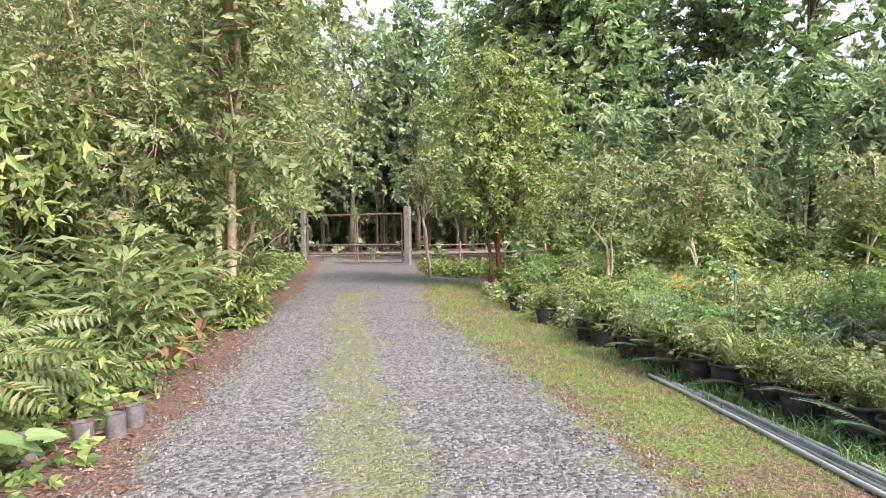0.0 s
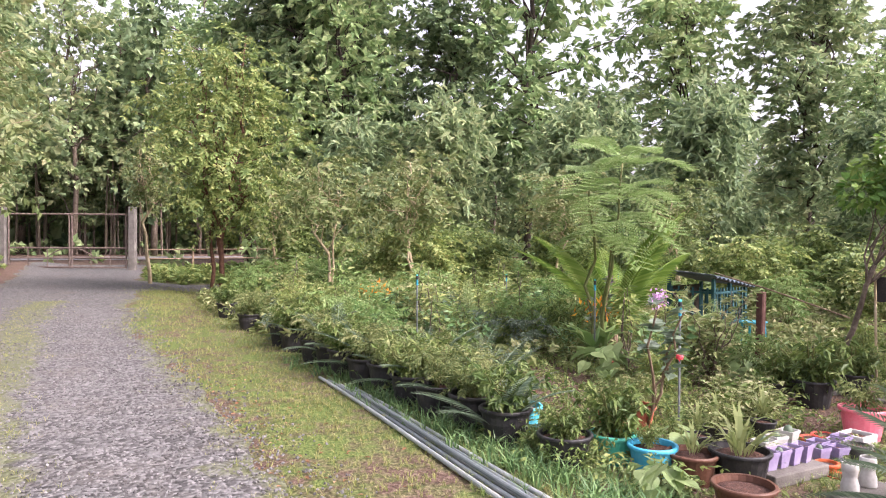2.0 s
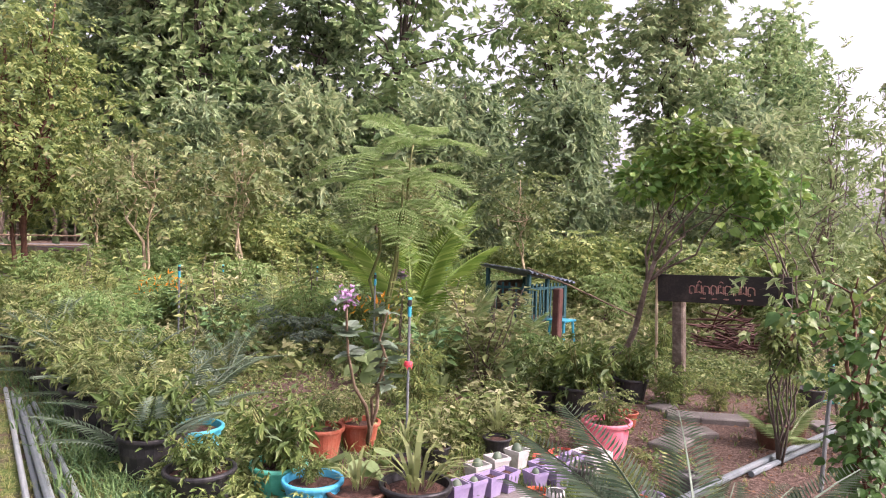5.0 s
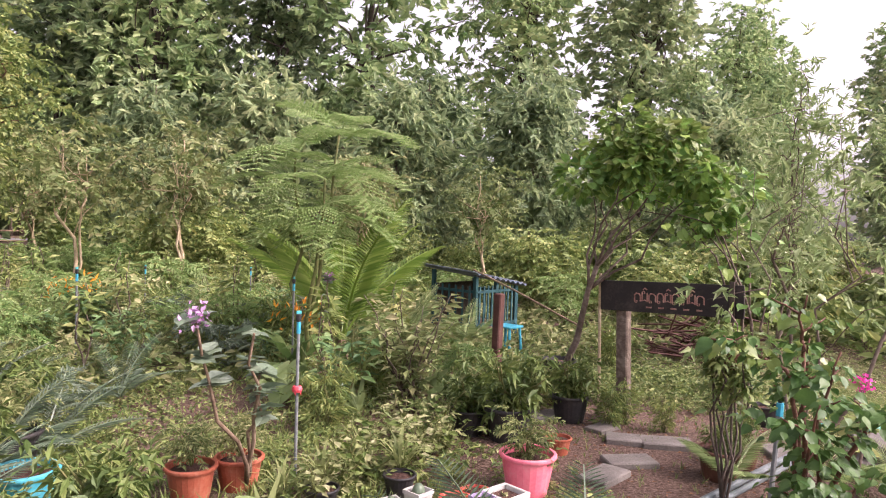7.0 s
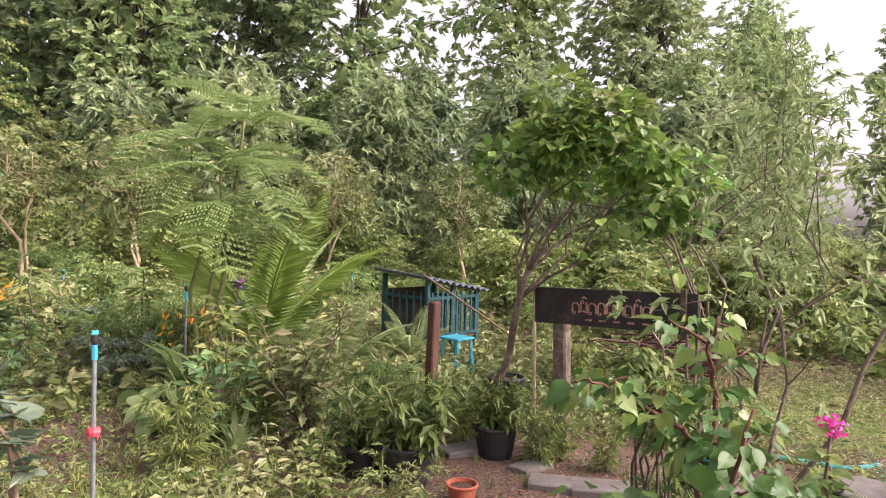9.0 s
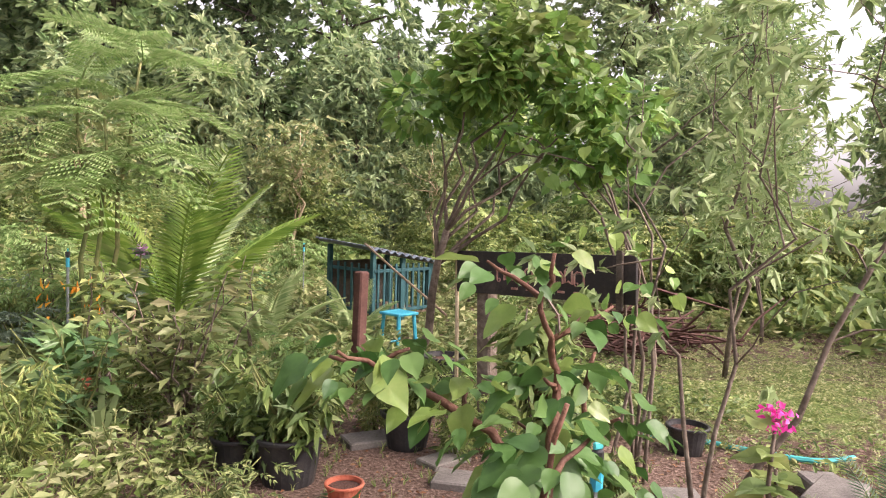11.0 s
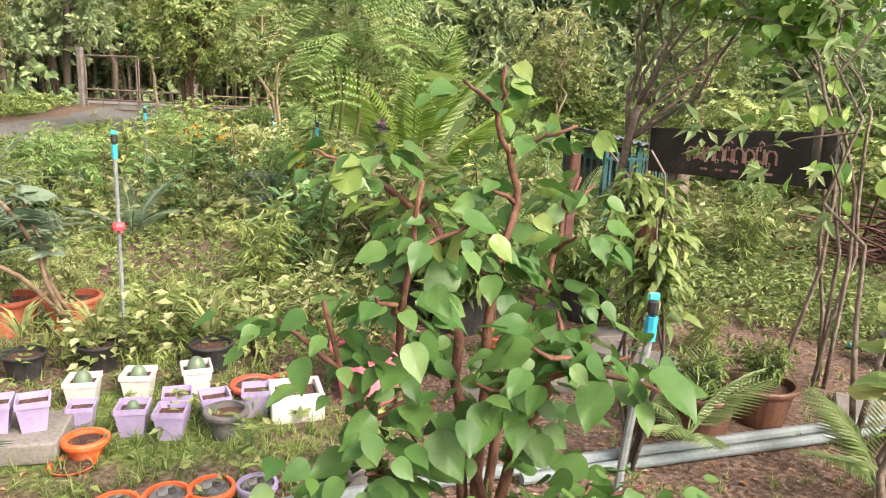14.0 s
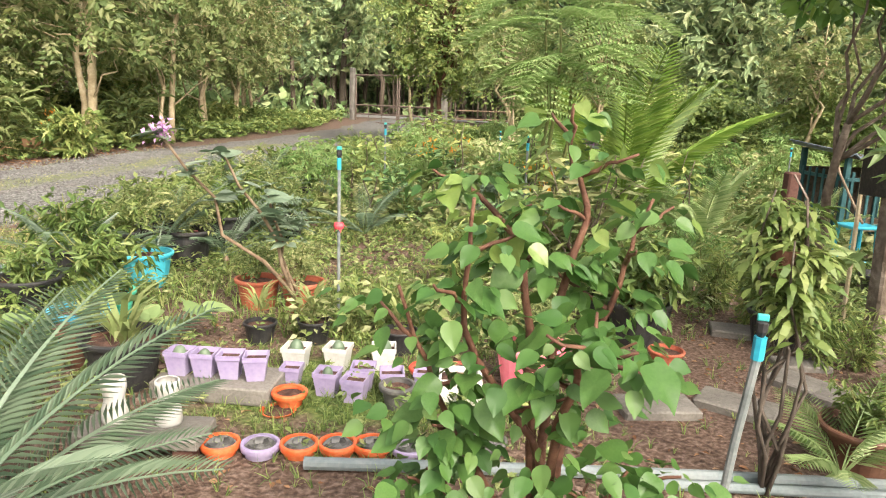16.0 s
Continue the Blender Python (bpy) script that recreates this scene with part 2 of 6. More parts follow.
def ground_mat():
    """Earth, dry litter and low turf mixed by noise and by the turf attribute of the plan."""
    m = bpy.data.materials.new("garden_earth")
    m.use_nodes = True
    t = m.node_tree
    b = t.nodes["Principled BSDF"]
    b.inputs["Roughness"].default_value = .95
    b.inputs["Specular IOR Level"].default_value = .2
    co = t.nodes.new("ShaderNodeTexCoord")

    def nz(scale, detail):
        n = t.nodes.new("ShaderNodeTexNoise")
        n.inputs["Scale"].default_value = scale
        n.inputs["Detail"].default_value = detail
        t.links.new(co.outputs["Object"], n.inputs["Vector"])
        return n

    def ramp(src, cols):
        r = t.nodes.new("ShaderNodeValToRGB")
        r.color_ramp.elements.remove(r.color_ramp.elements[1])
        for i, (p, c) in enumerate(cols):
            e = r.color_ramp.elements[0] if i == 0 else r.color_ramp.elements.new(p)
            e.position = p
            e.color = (*c, 1)
        t.links.new(src, r.inputs[0])
        return r

    fine, mid, coarse = nz(45, 8), nz(6, 8), nz(1.1, 6)
    earth = ramp(fine.outputs[0], [(.3, (.055, .034, .025)), (.5, (.12, .078, .058)), (.68, (.21, .148, .118))])
    turf = ramp(fine.outputs[0], [(.3, (.045, .075, .018)), (.5, (.1, .145, .036)), (.68, (.19, .21, .07))])
    att = t.nodes.new("ShaderNodeAttribute")
    att.attribute_name = "turf"
    s = t.nodes.new("ShaderNodeMath")
    s.operation = "ADD"
    t.links.new(mid.outputs[0], s.inputs[0])
    t.links.new(coarse.outputs[0], s.inputs[1])
    s2 = t.nodes.new("ShaderNodeMath")
    s2.operation = "ADD"
    t.links.new(s.outputs[0], s2.inputs[0])
    t.links.new(att.outputs["Fac"], s2.inputs[1])
    edge = ramp(s2.outputs[0], [(.0, (0, 0, 0)), (.5, (0, 0, 0)), (.62, (1, 1, 1))])
    sub = t.nodes.new("ShaderNodeMath")
    sub.operation = "MULTIPLY"
    sub.inputs[1].default_value = .4
    t.links.new(s2.outputs[0], sub.inputs[0])
    t.links.new(sub.outputs[0], edge.inputs[0])
    mx = t.nodes.new("ShaderNodeMix")
    mx.data_type = "RGBA"
    t.links.new(edge.outputs[0], mx.inputs[0])
    t.links.new(earth.outputs[0], mx.inputs[6])
    t.links.new(turf.outputs[0], mx.inputs[7])
    t.links.new(mx.outputs[2], b.inputs["Base Color"])
    bp = t.nodes.new("ShaderNodeBump")
    bp.inputs["Strength"].default_value = .8
    bp.inputs["Distance"].default_value = .04
    t.links.new(fine.outputs[0], bp.inputs["Height"])
    t.links.new(bp.outputs[0], b.inputs["Normal"])
    return m


def gravel_mat():
    """Packed crushed stone: a cell pattern of light and dark chips with dust between."""
    m = bpy.data.materials.new("packed_gravel")
    m.use_nodes = True
    t = m.node_tree
    b = t.nodes["Principled BSDF"]
    b.inputs["Roughness"].default_value = .9
    b.inputs["Specular IOR Level"].default_value = .25
    co = t.nodes.new("ShaderNodeTexCoord")
    v = t.nodes.new("ShaderNodeTexVoronoi")
    v.inputs["Scale"].default_value = 34
    t.links.new(co.outputs["Object"], v.inputs["Vector"])
    n = t.nodes.new("ShaderNodeTexNoise")
    n.inputs["Scale"].default_value = 1.6
    n.inputs["Detail"].default_value = 7
    t.links.new(co.outputs["Object"], n.inputs["Vector"])
    bw = t.nodes.new("ShaderNodeRGBToBW")
    t.links.new(v.outputs["Color"], bw.inputs[0])
    r = t.nodes.new("ShaderNodeValToRGB")
    r.color_ramp.elements[0].color = (.055, .053, .05, 1)
    r.color_ramp.elements[1].color = (.2, .196, .188, 1)
    r.color_ramp.elements[0].position = .2
    r.color_ramp.elements[1].position = .85
    t.links.new(bw.outputs[0], r.inputs[0])
    dust = t.nodes.new("ShaderNodeMix")
    dust.data_type = "RGBA"
    r2 = t.nodes.new("ShaderNodeValToRGB")
    r2.color_ramp.elements[0].position = .5
    r2.color_ramp.elements[1].position = .75
    r2.color_ramp.elements[1].color = (.6, .6, .6, 1)
    t.links.new(n.outputs[0], r2.inputs[0])
    t.links.new(r2.outputs[0], dust.inputs[0])
    t.links.new(r.outputs[0], dust.inputs[6])
    dust.inputs[7].default_value = (.15, .132, .113, 1)
    att = t.nodes.new("ShaderNodeAttribute")
    att.attribute_name = "turf"
    n3 = t.nodes.new("ShaderNodeTexNoise")
    n3.inputs["Scale"].default_value = 3.5
    n3.inputs["Detail"].default_value = 8
    t.links.new(co.outputs["Object"], n3.inputs["Vector"])
    ml = t.nodes.new("ShaderNodeMath")
    ml.operation = "MULTIPLY_ADD"
    ml.inputs[1].default_value = .75
    t.links.new(att.outputs["Fac"], ml.inputs[0])
    t.links.new(n3.outputs[0], ml.inputs[2])
    r3 = t.nodes.new("ShaderNodeValToRGB")
    r3.color_ramp.elements[0].position = .8
    r3.color_ramp.elements[1].position = 1.25
    r3.color_ramp.elements[1].color = (.62, .62, .62, 1)
    t.links.new(ml.outputs[0], r3.inputs[0])
    gm = t.nodes.new("ShaderNodeMix")
    gm.data_type = "RGBA"
    t.links.new(r3.outputs[0], gm.inputs[0])
    t.links.new(dust.outputs[2], gm.inputs[6])
    gm.inputs[7].default_value = (.13, .145, .055, 1)
    t.links.new(gm.outputs[2], b.inputs["Base Color"])
    bp = t.nodes.new("ShaderNodeBump")
    bp.inputs["Strength"].default_value = .9
    bp.inputs["Distance"].default_value = .02
    bp.invert = True
    t.links.new(v.outputs["Distance"], bp.inputs["Height"])
    t.links.new(bp.outputs[0], b.inputs["Normal"])
    return m


M_GROUND = ground_mat()
M_DRIVE = gravel_mat()


# ---------------------------------------------------------------- mesh tools
def rng_of(seed):
    return np.random.RandomState(seed)


class Geo:
    """Gathers vertices and triangles of one mesh."""

    def __init__(self):
        self.v, self.f, self.n = [], [], 0

    def add(self, vf):
        v, f = np.asarray(vf[0], float), np.asarray(vf[1], int)
        self.v.append(v)
        self.f.append(f + self.n)
        self.n += len(v)
        return self

    def get(self):
        return np.concatenate(self.v), np.concatenate(self.f)


def moved(vf, m):
    a = np.array(m)
    return vf[0] @ a[:3, :3].T + a[:3, 3], vf[1]


def mesh_of(name, vf, mat, smooth=False):
    v, f = vf
    me = bpy.data.meshes.new(name)
    me.from_pydata(np.asarray(v).tolist(), [], np.asarray(f).tolist())
    me.materials.append(mat)
    if smooth:
        me.polygons.foreach_set("use_smooth", [True] * len(me.polygons))
    return me


def part(name, vf, mat, parent, label="", smooth=False):
    ob = new(name, mesh_of(name, vf, mat, smooth))
    ob.parent = parent
    if label:
        tagged(ob, label)
    return ob


def thing(name, label, category, m=None, group="", kind=""):
    ob = tagged(new(name), label, category, group, kind)
    ob.empty_display_size = .1
    if m is not None:
        ob.matrix_basis = m
    return ob


def solid(name, vf, mat, label, category="", group="", kind="", m=None, smooth=False):
    ob = tagged(new(name, mesh_of(name, vf, mat, smooth)), label, category, group, kind)
    if m is not None:
        ob.matrix_basis = m
    return ob


def tube(pts, radii, n=6, cap=True):
    pts = np.asarray(pts, float)
    k = len(pts)
    radii = np.broadcast_to(np.asarray(radii, float), (k,))
    tan = np.gradient(pts, axis=0) if k > 2 else np.repeat((pts[1] - pts[0])[None], 2, 0)
    tan /= np.linalg.norm(tan, axis=1)[:, None] + 1e-9
    ref = np.array([0.0, 0, 1]) if abs(tan[0, 2]) < .9 else np.array([1.0, 0, 0])
    a = np.cross(tan, ref)
    a /= np.linalg.norm(a, axis=1)[:, None] + 1e-9
    b = np.cross(tan, a)
    an = np.arange(n) * 2 * math.pi / n
    v = (pts[:, None] + radii[:, None, None] * (np.cos(an)[None, :, None] * a[:, None] + np.sin(an)[None, :, None] * b[:, None])).reshape(-1, 3)
    i, j = np.meshgrid(np.arange(k - 1), np.arange(n), indexing="ij")
    p, q = i * n + j, i * n + (j + 1) % n
    f = np.concatenate([np.stack([p, q, q + n], -1).reshape(-1, 3), np.stack([p, q + n, p + n], -1).reshape(-1, 3)])
    if cap:
        v = np.concatenate([v, pts[[0, -1]]])
        c0, c1, jj = k * n, k * n + 1, np.arange(n)
        f = np.concatenate([f, np.stack([np.full(n, c0), (jj + 1) % n, jj], -1), np.stack([np.full(n, c1), (k - 1) * n + jj, (k - 1) * n + (jj + 1) % n], -1)])
    return v, f


def lathe(profile, n=24, sx=1.0, sy=1.0):
    pr = np.asarray(profile, float)
    an = np.arange(n) * 2 * math.pi / n
    v = np.stack([pr[:, None, 0] * np.cos(an) * sx, pr[:, None, 0] * np.sin(an) * sy, np.repeat(pr[:, None, 1], n, 1)], -1).reshape(-1, 3)
    i, j = np.meshgrid(np.arange(len(pr) - 1), np.arange(n), indexing="ij")
    p, q = i * n + j, i * n + (j + 1) % n
    return v, np.concatenate([np.stack([p, q, q + n], -1).reshape(-1, 3), np.stack([p, q + n, p + n], -1).reshape(-1, 3)])


def bar(sx, sy, sz, bevel=.004, at=(0, 0, 0), rz=0, ry=0, rx=0):
    """A box with eased edges, standing on z = 0 of its own pose."""
    bm = bmesh.new()
    bmesh.ops.create_cube(bm, size=1)
    for v in bm.verts:
        v.co = Vector((v.co.x * sx, v.co.y * sy, (v.co.z + .5) * sz))
    if bevel:
        bmesh.ops.bevel(bm, geom=bm.edges[:], offset=bevel, segments=1, affect="EDGES")
    bmesh.ops.triangulate(bm, faces=bm.faces[:])
    bm.verts.index_update()
    v = np.array([x.co[:] for x in bm.verts])
    f = np.array([[x.index for x in y.verts] for y in bm.faces])
    bm.free()
    return moved((v, f), pose(*at, rx, ry, rz))


def unit(a):
    return a / (np.linalg.norm(a, axis=-1, keepdims=True) + 1e-9)


def scatter(tmpl, P, D, N, S):
    """Copies a template (x along the leaf, z its upper side) to points P, directions D, upper sides N and sizes S."""
    tv, tf = np.asarray(tmpl[0], float), np.asarray(tmpl[1], int)
    x = unit(np.asarray(D, float))
    z = np.asarray(N, float)
    z = unit(z - (z * x).sum(-1, keepdims=True) * x)
    y = np.cross(z, x)
    S = np.broadcast_to(np.asarray(S, float), (len(P),))[:, None, None]
    v = np.asarray(P)[:, None] + S * (tv[None, :, :1] * x[:, None] + tv[None, :, 1:2] * y[:, None] + tv[None, :, 2:] * z[:, None])
    f = tf[None] + (np.arange(len(P)) * len(tv))[:, None, None]
    return v.reshape(-1, 3), f.reshape(-1, 3)


def t_leaf(w=.35, droop=.15, fold=.06):
    return np.array([(0, 0, 0), (.42, w / 2, fold), (.42, -w / 2, fold), (1, 0, -droop)]), np.array([(0, 2, 3), (0, 3, 1)])


def t_long(w=.16, droop=.3):
    v = [(0, 0, 0), (.35, w / 2, .07), (.35, -w / 2, .07), (.72, w * .4, -.02), (.72, -w * .4, -.02), (1, 0, -droop)]
    return np.array(v), np.array([(0, 2, 1), (1, 2, 4), (1, 4, 3), (3, 4, 5)])


def t_heart(droop=.18, wave=.02):
    """A broad pointed leaf with a notch at its stalk, cupped and drooping to the tip."""
    v = [(0, 0, 0), (.42, 0, -.05), (1.04, 0, -droop)]
    half = [(-.06, .11), (-.05, .26), (.07, .38), (.26, .43), (.46, .4), (.64, .3), (.8, .17), (.92, .07)]
    k = len(half)
    for sg in (1, -1):
        v += [(a, sg * b, .05 * b / .4 - droop * max(0, a) ** 2 * .7 + wave * math.sin(9 * a + sg)) for a, b in half]
    f = []
    for o, sg in ((3, 1), (3 + k, -1)):
        ring = [0] + list(range(o, o + k)) + [2]
        for a, b in zip(ring[:-1], ring[1:]):
            f.append((1, b, a) if sg > 0 else (1, a, b))
    return np.array(v), np.array(f)


def t_ovate(droop=.18, wave=.02):
    """A broad egg-shaped leaf, cupped along its midrib, its edge slightly waved."""
    v = [(0, 0, 0), (.42, 0, -.04), (1.0, 0, -droop)]
    half = [(.0, .1), (.06, .24), (.18, .33), (.34, .36), (.52, .32), (.7, .22), (.86, .1)]
    k = len(half)
    for sg in (1, -1):
        v += [(a, sg * b, .16 * b - droop * a ** 2 * .8 + wave * math.sin(11 * a + 2 * sg)) for a, b in half]
    f = []
    for o, sg in ((3, 1), (3 + k, -1)):
        ring = [0] + list(range(o, o + k)) + [2]
        for a, b in zip(ring[:-1], ring[1:]):
            f.append((1, b, a) if sg > 0 else (1, a, b))
    return np.array(v), np.array(f)


def t_spray(rng, k=6, w=.34, spread=1.0):
    g = Geo()
    D = unit(np.stack([rng.uniform(.2, 1, k), rng.uniform(-1, 1, k) * spread, rng.uniform(-.7, .5, k)], -1))
    P = np.stack([rng.uniform(0, .4, k), rng.uniform(-.15, .15, k), rng.uniform(-.1, .1, k)], -1)
    g.add(scatter(t_leaf(w), P, D, rng.normal(0, .6, (k, 3)) + (0, 0, 1), rng.uniform(.45, .75, k)))
    return g.get()


def t_frond(n=12, leaflet=.3, w=.2, droop=.35, rise=.15, sweep=.5, hang=.25, taper=.75, stalk=.15):
    """A feather-shaped leaf one unit long: a bending midrib with paired leaflets."""
    g = Geo()
    s = np.linspace(0, 1, 9)
    rib = np.stack([s, 0 * s, rise * s - droop * s ** 2.2], -1)
    g.add(tube(rib, np.linspace(.011, .003, 9), 3, False))
    u = np.linspace(stalk, .99, n)
    P = np.stack([u, 0 * u, rise * u - droop * u ** 2.2], -1)
    ln = leaflet * (np.sin(np.pi * (.14 + .8 * (u - stalk) / (1 - stalk))) ** .6) * (1 - (1 - taper) * u)
    for sg in (1, -1):
        D = np.stack([np.full(n, sweep), np.full(n, float(sg)), np.full(n, -hang)], -1)
        g.add(scatter(t_leaf(w, .12, .03), P, D, np.tile((.0, 0, 1.0), (n, 1)), ln))
    return g.get()


def t_blade(w=.06, bend=.35):
    return np.array([(0, w / 2, 0), (0, -w / 2, 0), (.55, w * .35, .1), (.55, -w * .35, .1), (1, 0, -bend)]), np.array([(0, 1, 3), (0, 3, 2), (2, 3, 4)])


def t_pinna(n=7, w=.36, seed=4):
    """A loose compound leaf: uneven pairs of leaflets, cheap, for crowns."""
    rng = rng_of(seed)
    g = Geo()
    u = np.linspace(.1, .95, n)
    for sg in (1, -1):
        q = u + rng.uniform(-.06, .06, n)
        P = np.stack([q, 0 * q, -.25 * q ** 2], -1)
        D = np.stack([rng.uniform(.3, 1.1, n), np.full(n, float(sg)), rng.uniform(-.7, .1, n)], -1)
        g.add(scatter(t_leaf(w), P, D, rng.normal(0, .35, (n, 3)) + (0, 0, 1), rng.uniform(.24, .44, n)))
    return g.get()


# ---------------------------------------------------------------- the lie of the land
def smooth(a, b, x):
    t = np.clip((np.asarray(x, float) - a) / (b - a), 0, 1)
    return t * t * (3 - 2 * t)


def drive_l(y):
    return -1.0 - .155 * (np.asarray(y, float) - 5)


def drive_r(y):
    y = np.asarray(y, float)
    return np.where(y < 12, 2.15 - .225 * (y - 5), .575 - .075 * (y - 12))


def land(x, y):
    """Height of the ground: the drive lies highest, the beds fall away to the garden side."""
    x, y = np.asarray(x, float), np.asarray(y, float)
    d = x - (2.9 - .2 * (np.clip(y, -5, 26) - 7))
    h = -.14 * smooth(-.3, 1.6, d) - .05 * smooth(3, 6, d)
    h = h * (1 - smooth(30, 40, y)) * (1 - smooth(25, 50, np.abs(x)))
    h = h + .012 * np.sin(x * 1.7 + y * .6) * np.sin(y * 1.3 - x * .4)
    return h + .2 * smooth(-3.5, -5.5, x) * smooth(24, 30, y) * (1 - smooth(34, 38, y))


def on(x, y, up=0.0):
    return (x, y, float(land(x, y)) + up)


def turf_of(x, y):
    """How grassy the ground is; below zero it is bare."""
    d = x - drive_r(y)
    v = np.full(np.shape(x), .12)
    v = v + .33 * smooth(-.3, .15, d) * (1 - smooth(1.6, 2.6, d)) * (1 - .7 * np.exp(-((y - 3.4) / 1.2) ** 2))
    for cx, cy, rx, ry, a in ((8.0, 5.35, 1.5, 1.05, -1.0), (4.5, 5.6, .45, 1.1, -.6), (6.2, 3.7, 2.6, .35, -.55), (-1.7, 7, .5, 4.5, -.8), (7.2, 4.4, .9, .5, -.5), (7.3, 7.3, 1.2, .9, -.25), (5.2, 7.6, .6, .9, -.3), (10.5, 6.5, 2, 1.5, .5), (5.7, 4.85, .9, .5, .55)):
        v = v + a * np.exp(-((x - cx) / rx) ** 2 - ((y - cy) / ry) ** 2)
    return v


def build_ground():
    far = np.array([60, 90, 140, 220, 400, 800.0])
    xs = np.concatenate([-far[::-1], np.arange(-50, -12, 2), np.arange(-12, 16, .16), np.arange(16, 52, 2), far])
    ys = np.concatenate([-far[::-1], np.arange(-50, -4, 2), np.arange(-4, 26, .16), np.arange(26, 60, 2), far])
    X, Y = np.meshgrid(xs, ys)
    Z = land(X, Y)
    v = np.stack([X, Y, Z], -1).reshape(-1, 3)
    nx, ny = len(xs), len(ys)
    i, j = np.meshgrid(np.arange(ny - 1), np.arange(nx - 1), indexing="ij")
    p = (i * nx + j).ravel()
    f = np.stack([p, p + 1, p + nx + 1, p + nx], -1)
    me = mesh_of("ground", (v, f), M_GROUND, True)
    at = me.attributes.new("turf", "FLOAT", "POINT")
    at.data.foreach_set("value", turf_of(X, Y).ravel())
    tagged(new("ground", me), "brown garden earth with patchy low grass and leaf litter", "ground", kind="structure")


def build_drive():
    ys = np.arange(-6, 35.5, .14)
    rng = rng_of(3)
    k = 26
    rows = []
    for y in ys:
        wob = noise.noise(Vector((y * .9, 1.7, 0))) * .22 + noise.noise(Vector((y * 3.1, 4.2, 0))) * .1
        wob2 = noise.noise(Vector((y * .8, 9.7, 0))) * .25 + noise.noise(Vector((y * 3.3, 14.2, 0))) * .12
        x0, x1 = float(drive_l(y)) + wob, float(drive_r(y)) + wob2
        if y > 16:
            x1 += 2.6 * float(smooth(19, 21.5, y)) * (1 - float(smooth(22.5, 24, y)))
        u = np.linspace(0, 1, k)
        x = x0 + (x1 - x0) * u
        e = np.minimum(u, 1 - u) * (x1 - x0)
        z = land(x, np.full(k, y)) + .03 * smooth(0, .25, e) - .006 + .012 * np.array([noise.noise(Vector((a * 2.2, y * 2.2, 3))) for a in x])
        rows.append(np.stack([x, np.full(k, y), z], -1))
    v = np.concatenate(rows)
    i, j = np.meshgrid(np.arange(len(ys) - 1), np.arange(k - 1), indexing="ij")
    p = (i * k + j).ravel()
    f = np.stack([p, p + 1, p + k + 1, p + k], -1)
    me = mesh_of("road_drive", (v, f), M_DRIVE, True)
    at = me.attributes.new("turf", "FLOAT", "POINT")
    u = np.tile(np.linspace(0, 1, k), len(ys))
    yy = v[:, 1]
    wt = np.exp(-((u - .46 + .02 * np.sin(yy)) / .13) ** 2) * (.9 + .1 * np.sin(yy * 2.3 + 1)) * np.where(yy < 17, 1, .15) + .7 * np.exp(-((u - 1.0) / .12) ** 2) * (yy < 17) + .5 * np.exp(-(u / .08) ** 2)
    at.data.foreach_set("value", np.clip(wt, 0, 1))
    tagged(new("road_drive", me), "grey crushed stone driveway with two wheel tracks", "driveway", kind="structure")
    # loose stones
    n = 42000
    y = -4 + 19 * rng.rand(n)
    u = rng.rand(n)
    x = drive_l(y) + u * (drive_r(y) - drive_l(y)) + rng.normal(0, .2, n)
    mid = rng.rand(n) < .9 * np.exp(-((u - .46 + .02 * np.sin(y)) / .11) ** 2) * (.85 + .15 * np.sin(y * 2.3 + 1))
    x, y = x[~mid], y[~mid]
    P = np.stack([x, y, land(x, y) + .026], -1)
    o = np.array([(1, 0, 0), (-1, 0, 0), (0, 1, 0), (0, -1, 0), (0, 0, .7), (0, 0, -.7)]) * .5
    of = np.array([(4, 0, 2), (4, 2, 1), (4, 1, 3), (4, 3, 0), (5, 2, 0), (5, 1, 2), (5, 3, 1), (5, 0, 3)])
    g = scatter((o, of), P, rng.normal(0, 1, (len(P), 3)) * (1, 1, .5), rng.normal(0, .5, (len(P), 3)) + (0, 0, 1), rng.uniform(.011, .03, len(P)))
    solid("gravel", g, M_GRAVEL, "loose grey crushed stone chips on the driveway", "gravel", kind="stuff")


build_ground()
build_drive()
v = np.array([(-120, 40.5, .03), (120, 44, .03), (120, 50, .03), (-120, 46.5, .03)])
solid("road", (v, np.array([(0, 1, 2), (0, 2, 3)])), M_ROAD, "pale concrete lane passing outside the gate", "road", kind="structure")


# ---------------------------------------------------------------- trees
def wobble(rng, p0, p1, k=6, amp=.06):
    s = np.linspace(0, 1, k)[:, None]
    p = np.asarray(p0) + (np.asarray(p1) - np.asarray(p0)) * s
    ln = np.linalg.norm(np.asarray(p1, float) - np.asarray(p0, float))
    o = rng.normal(0, amp * ln, (k, 3)) * np.sin(np.pi * s) * (1, 1, .4)
    return p + o


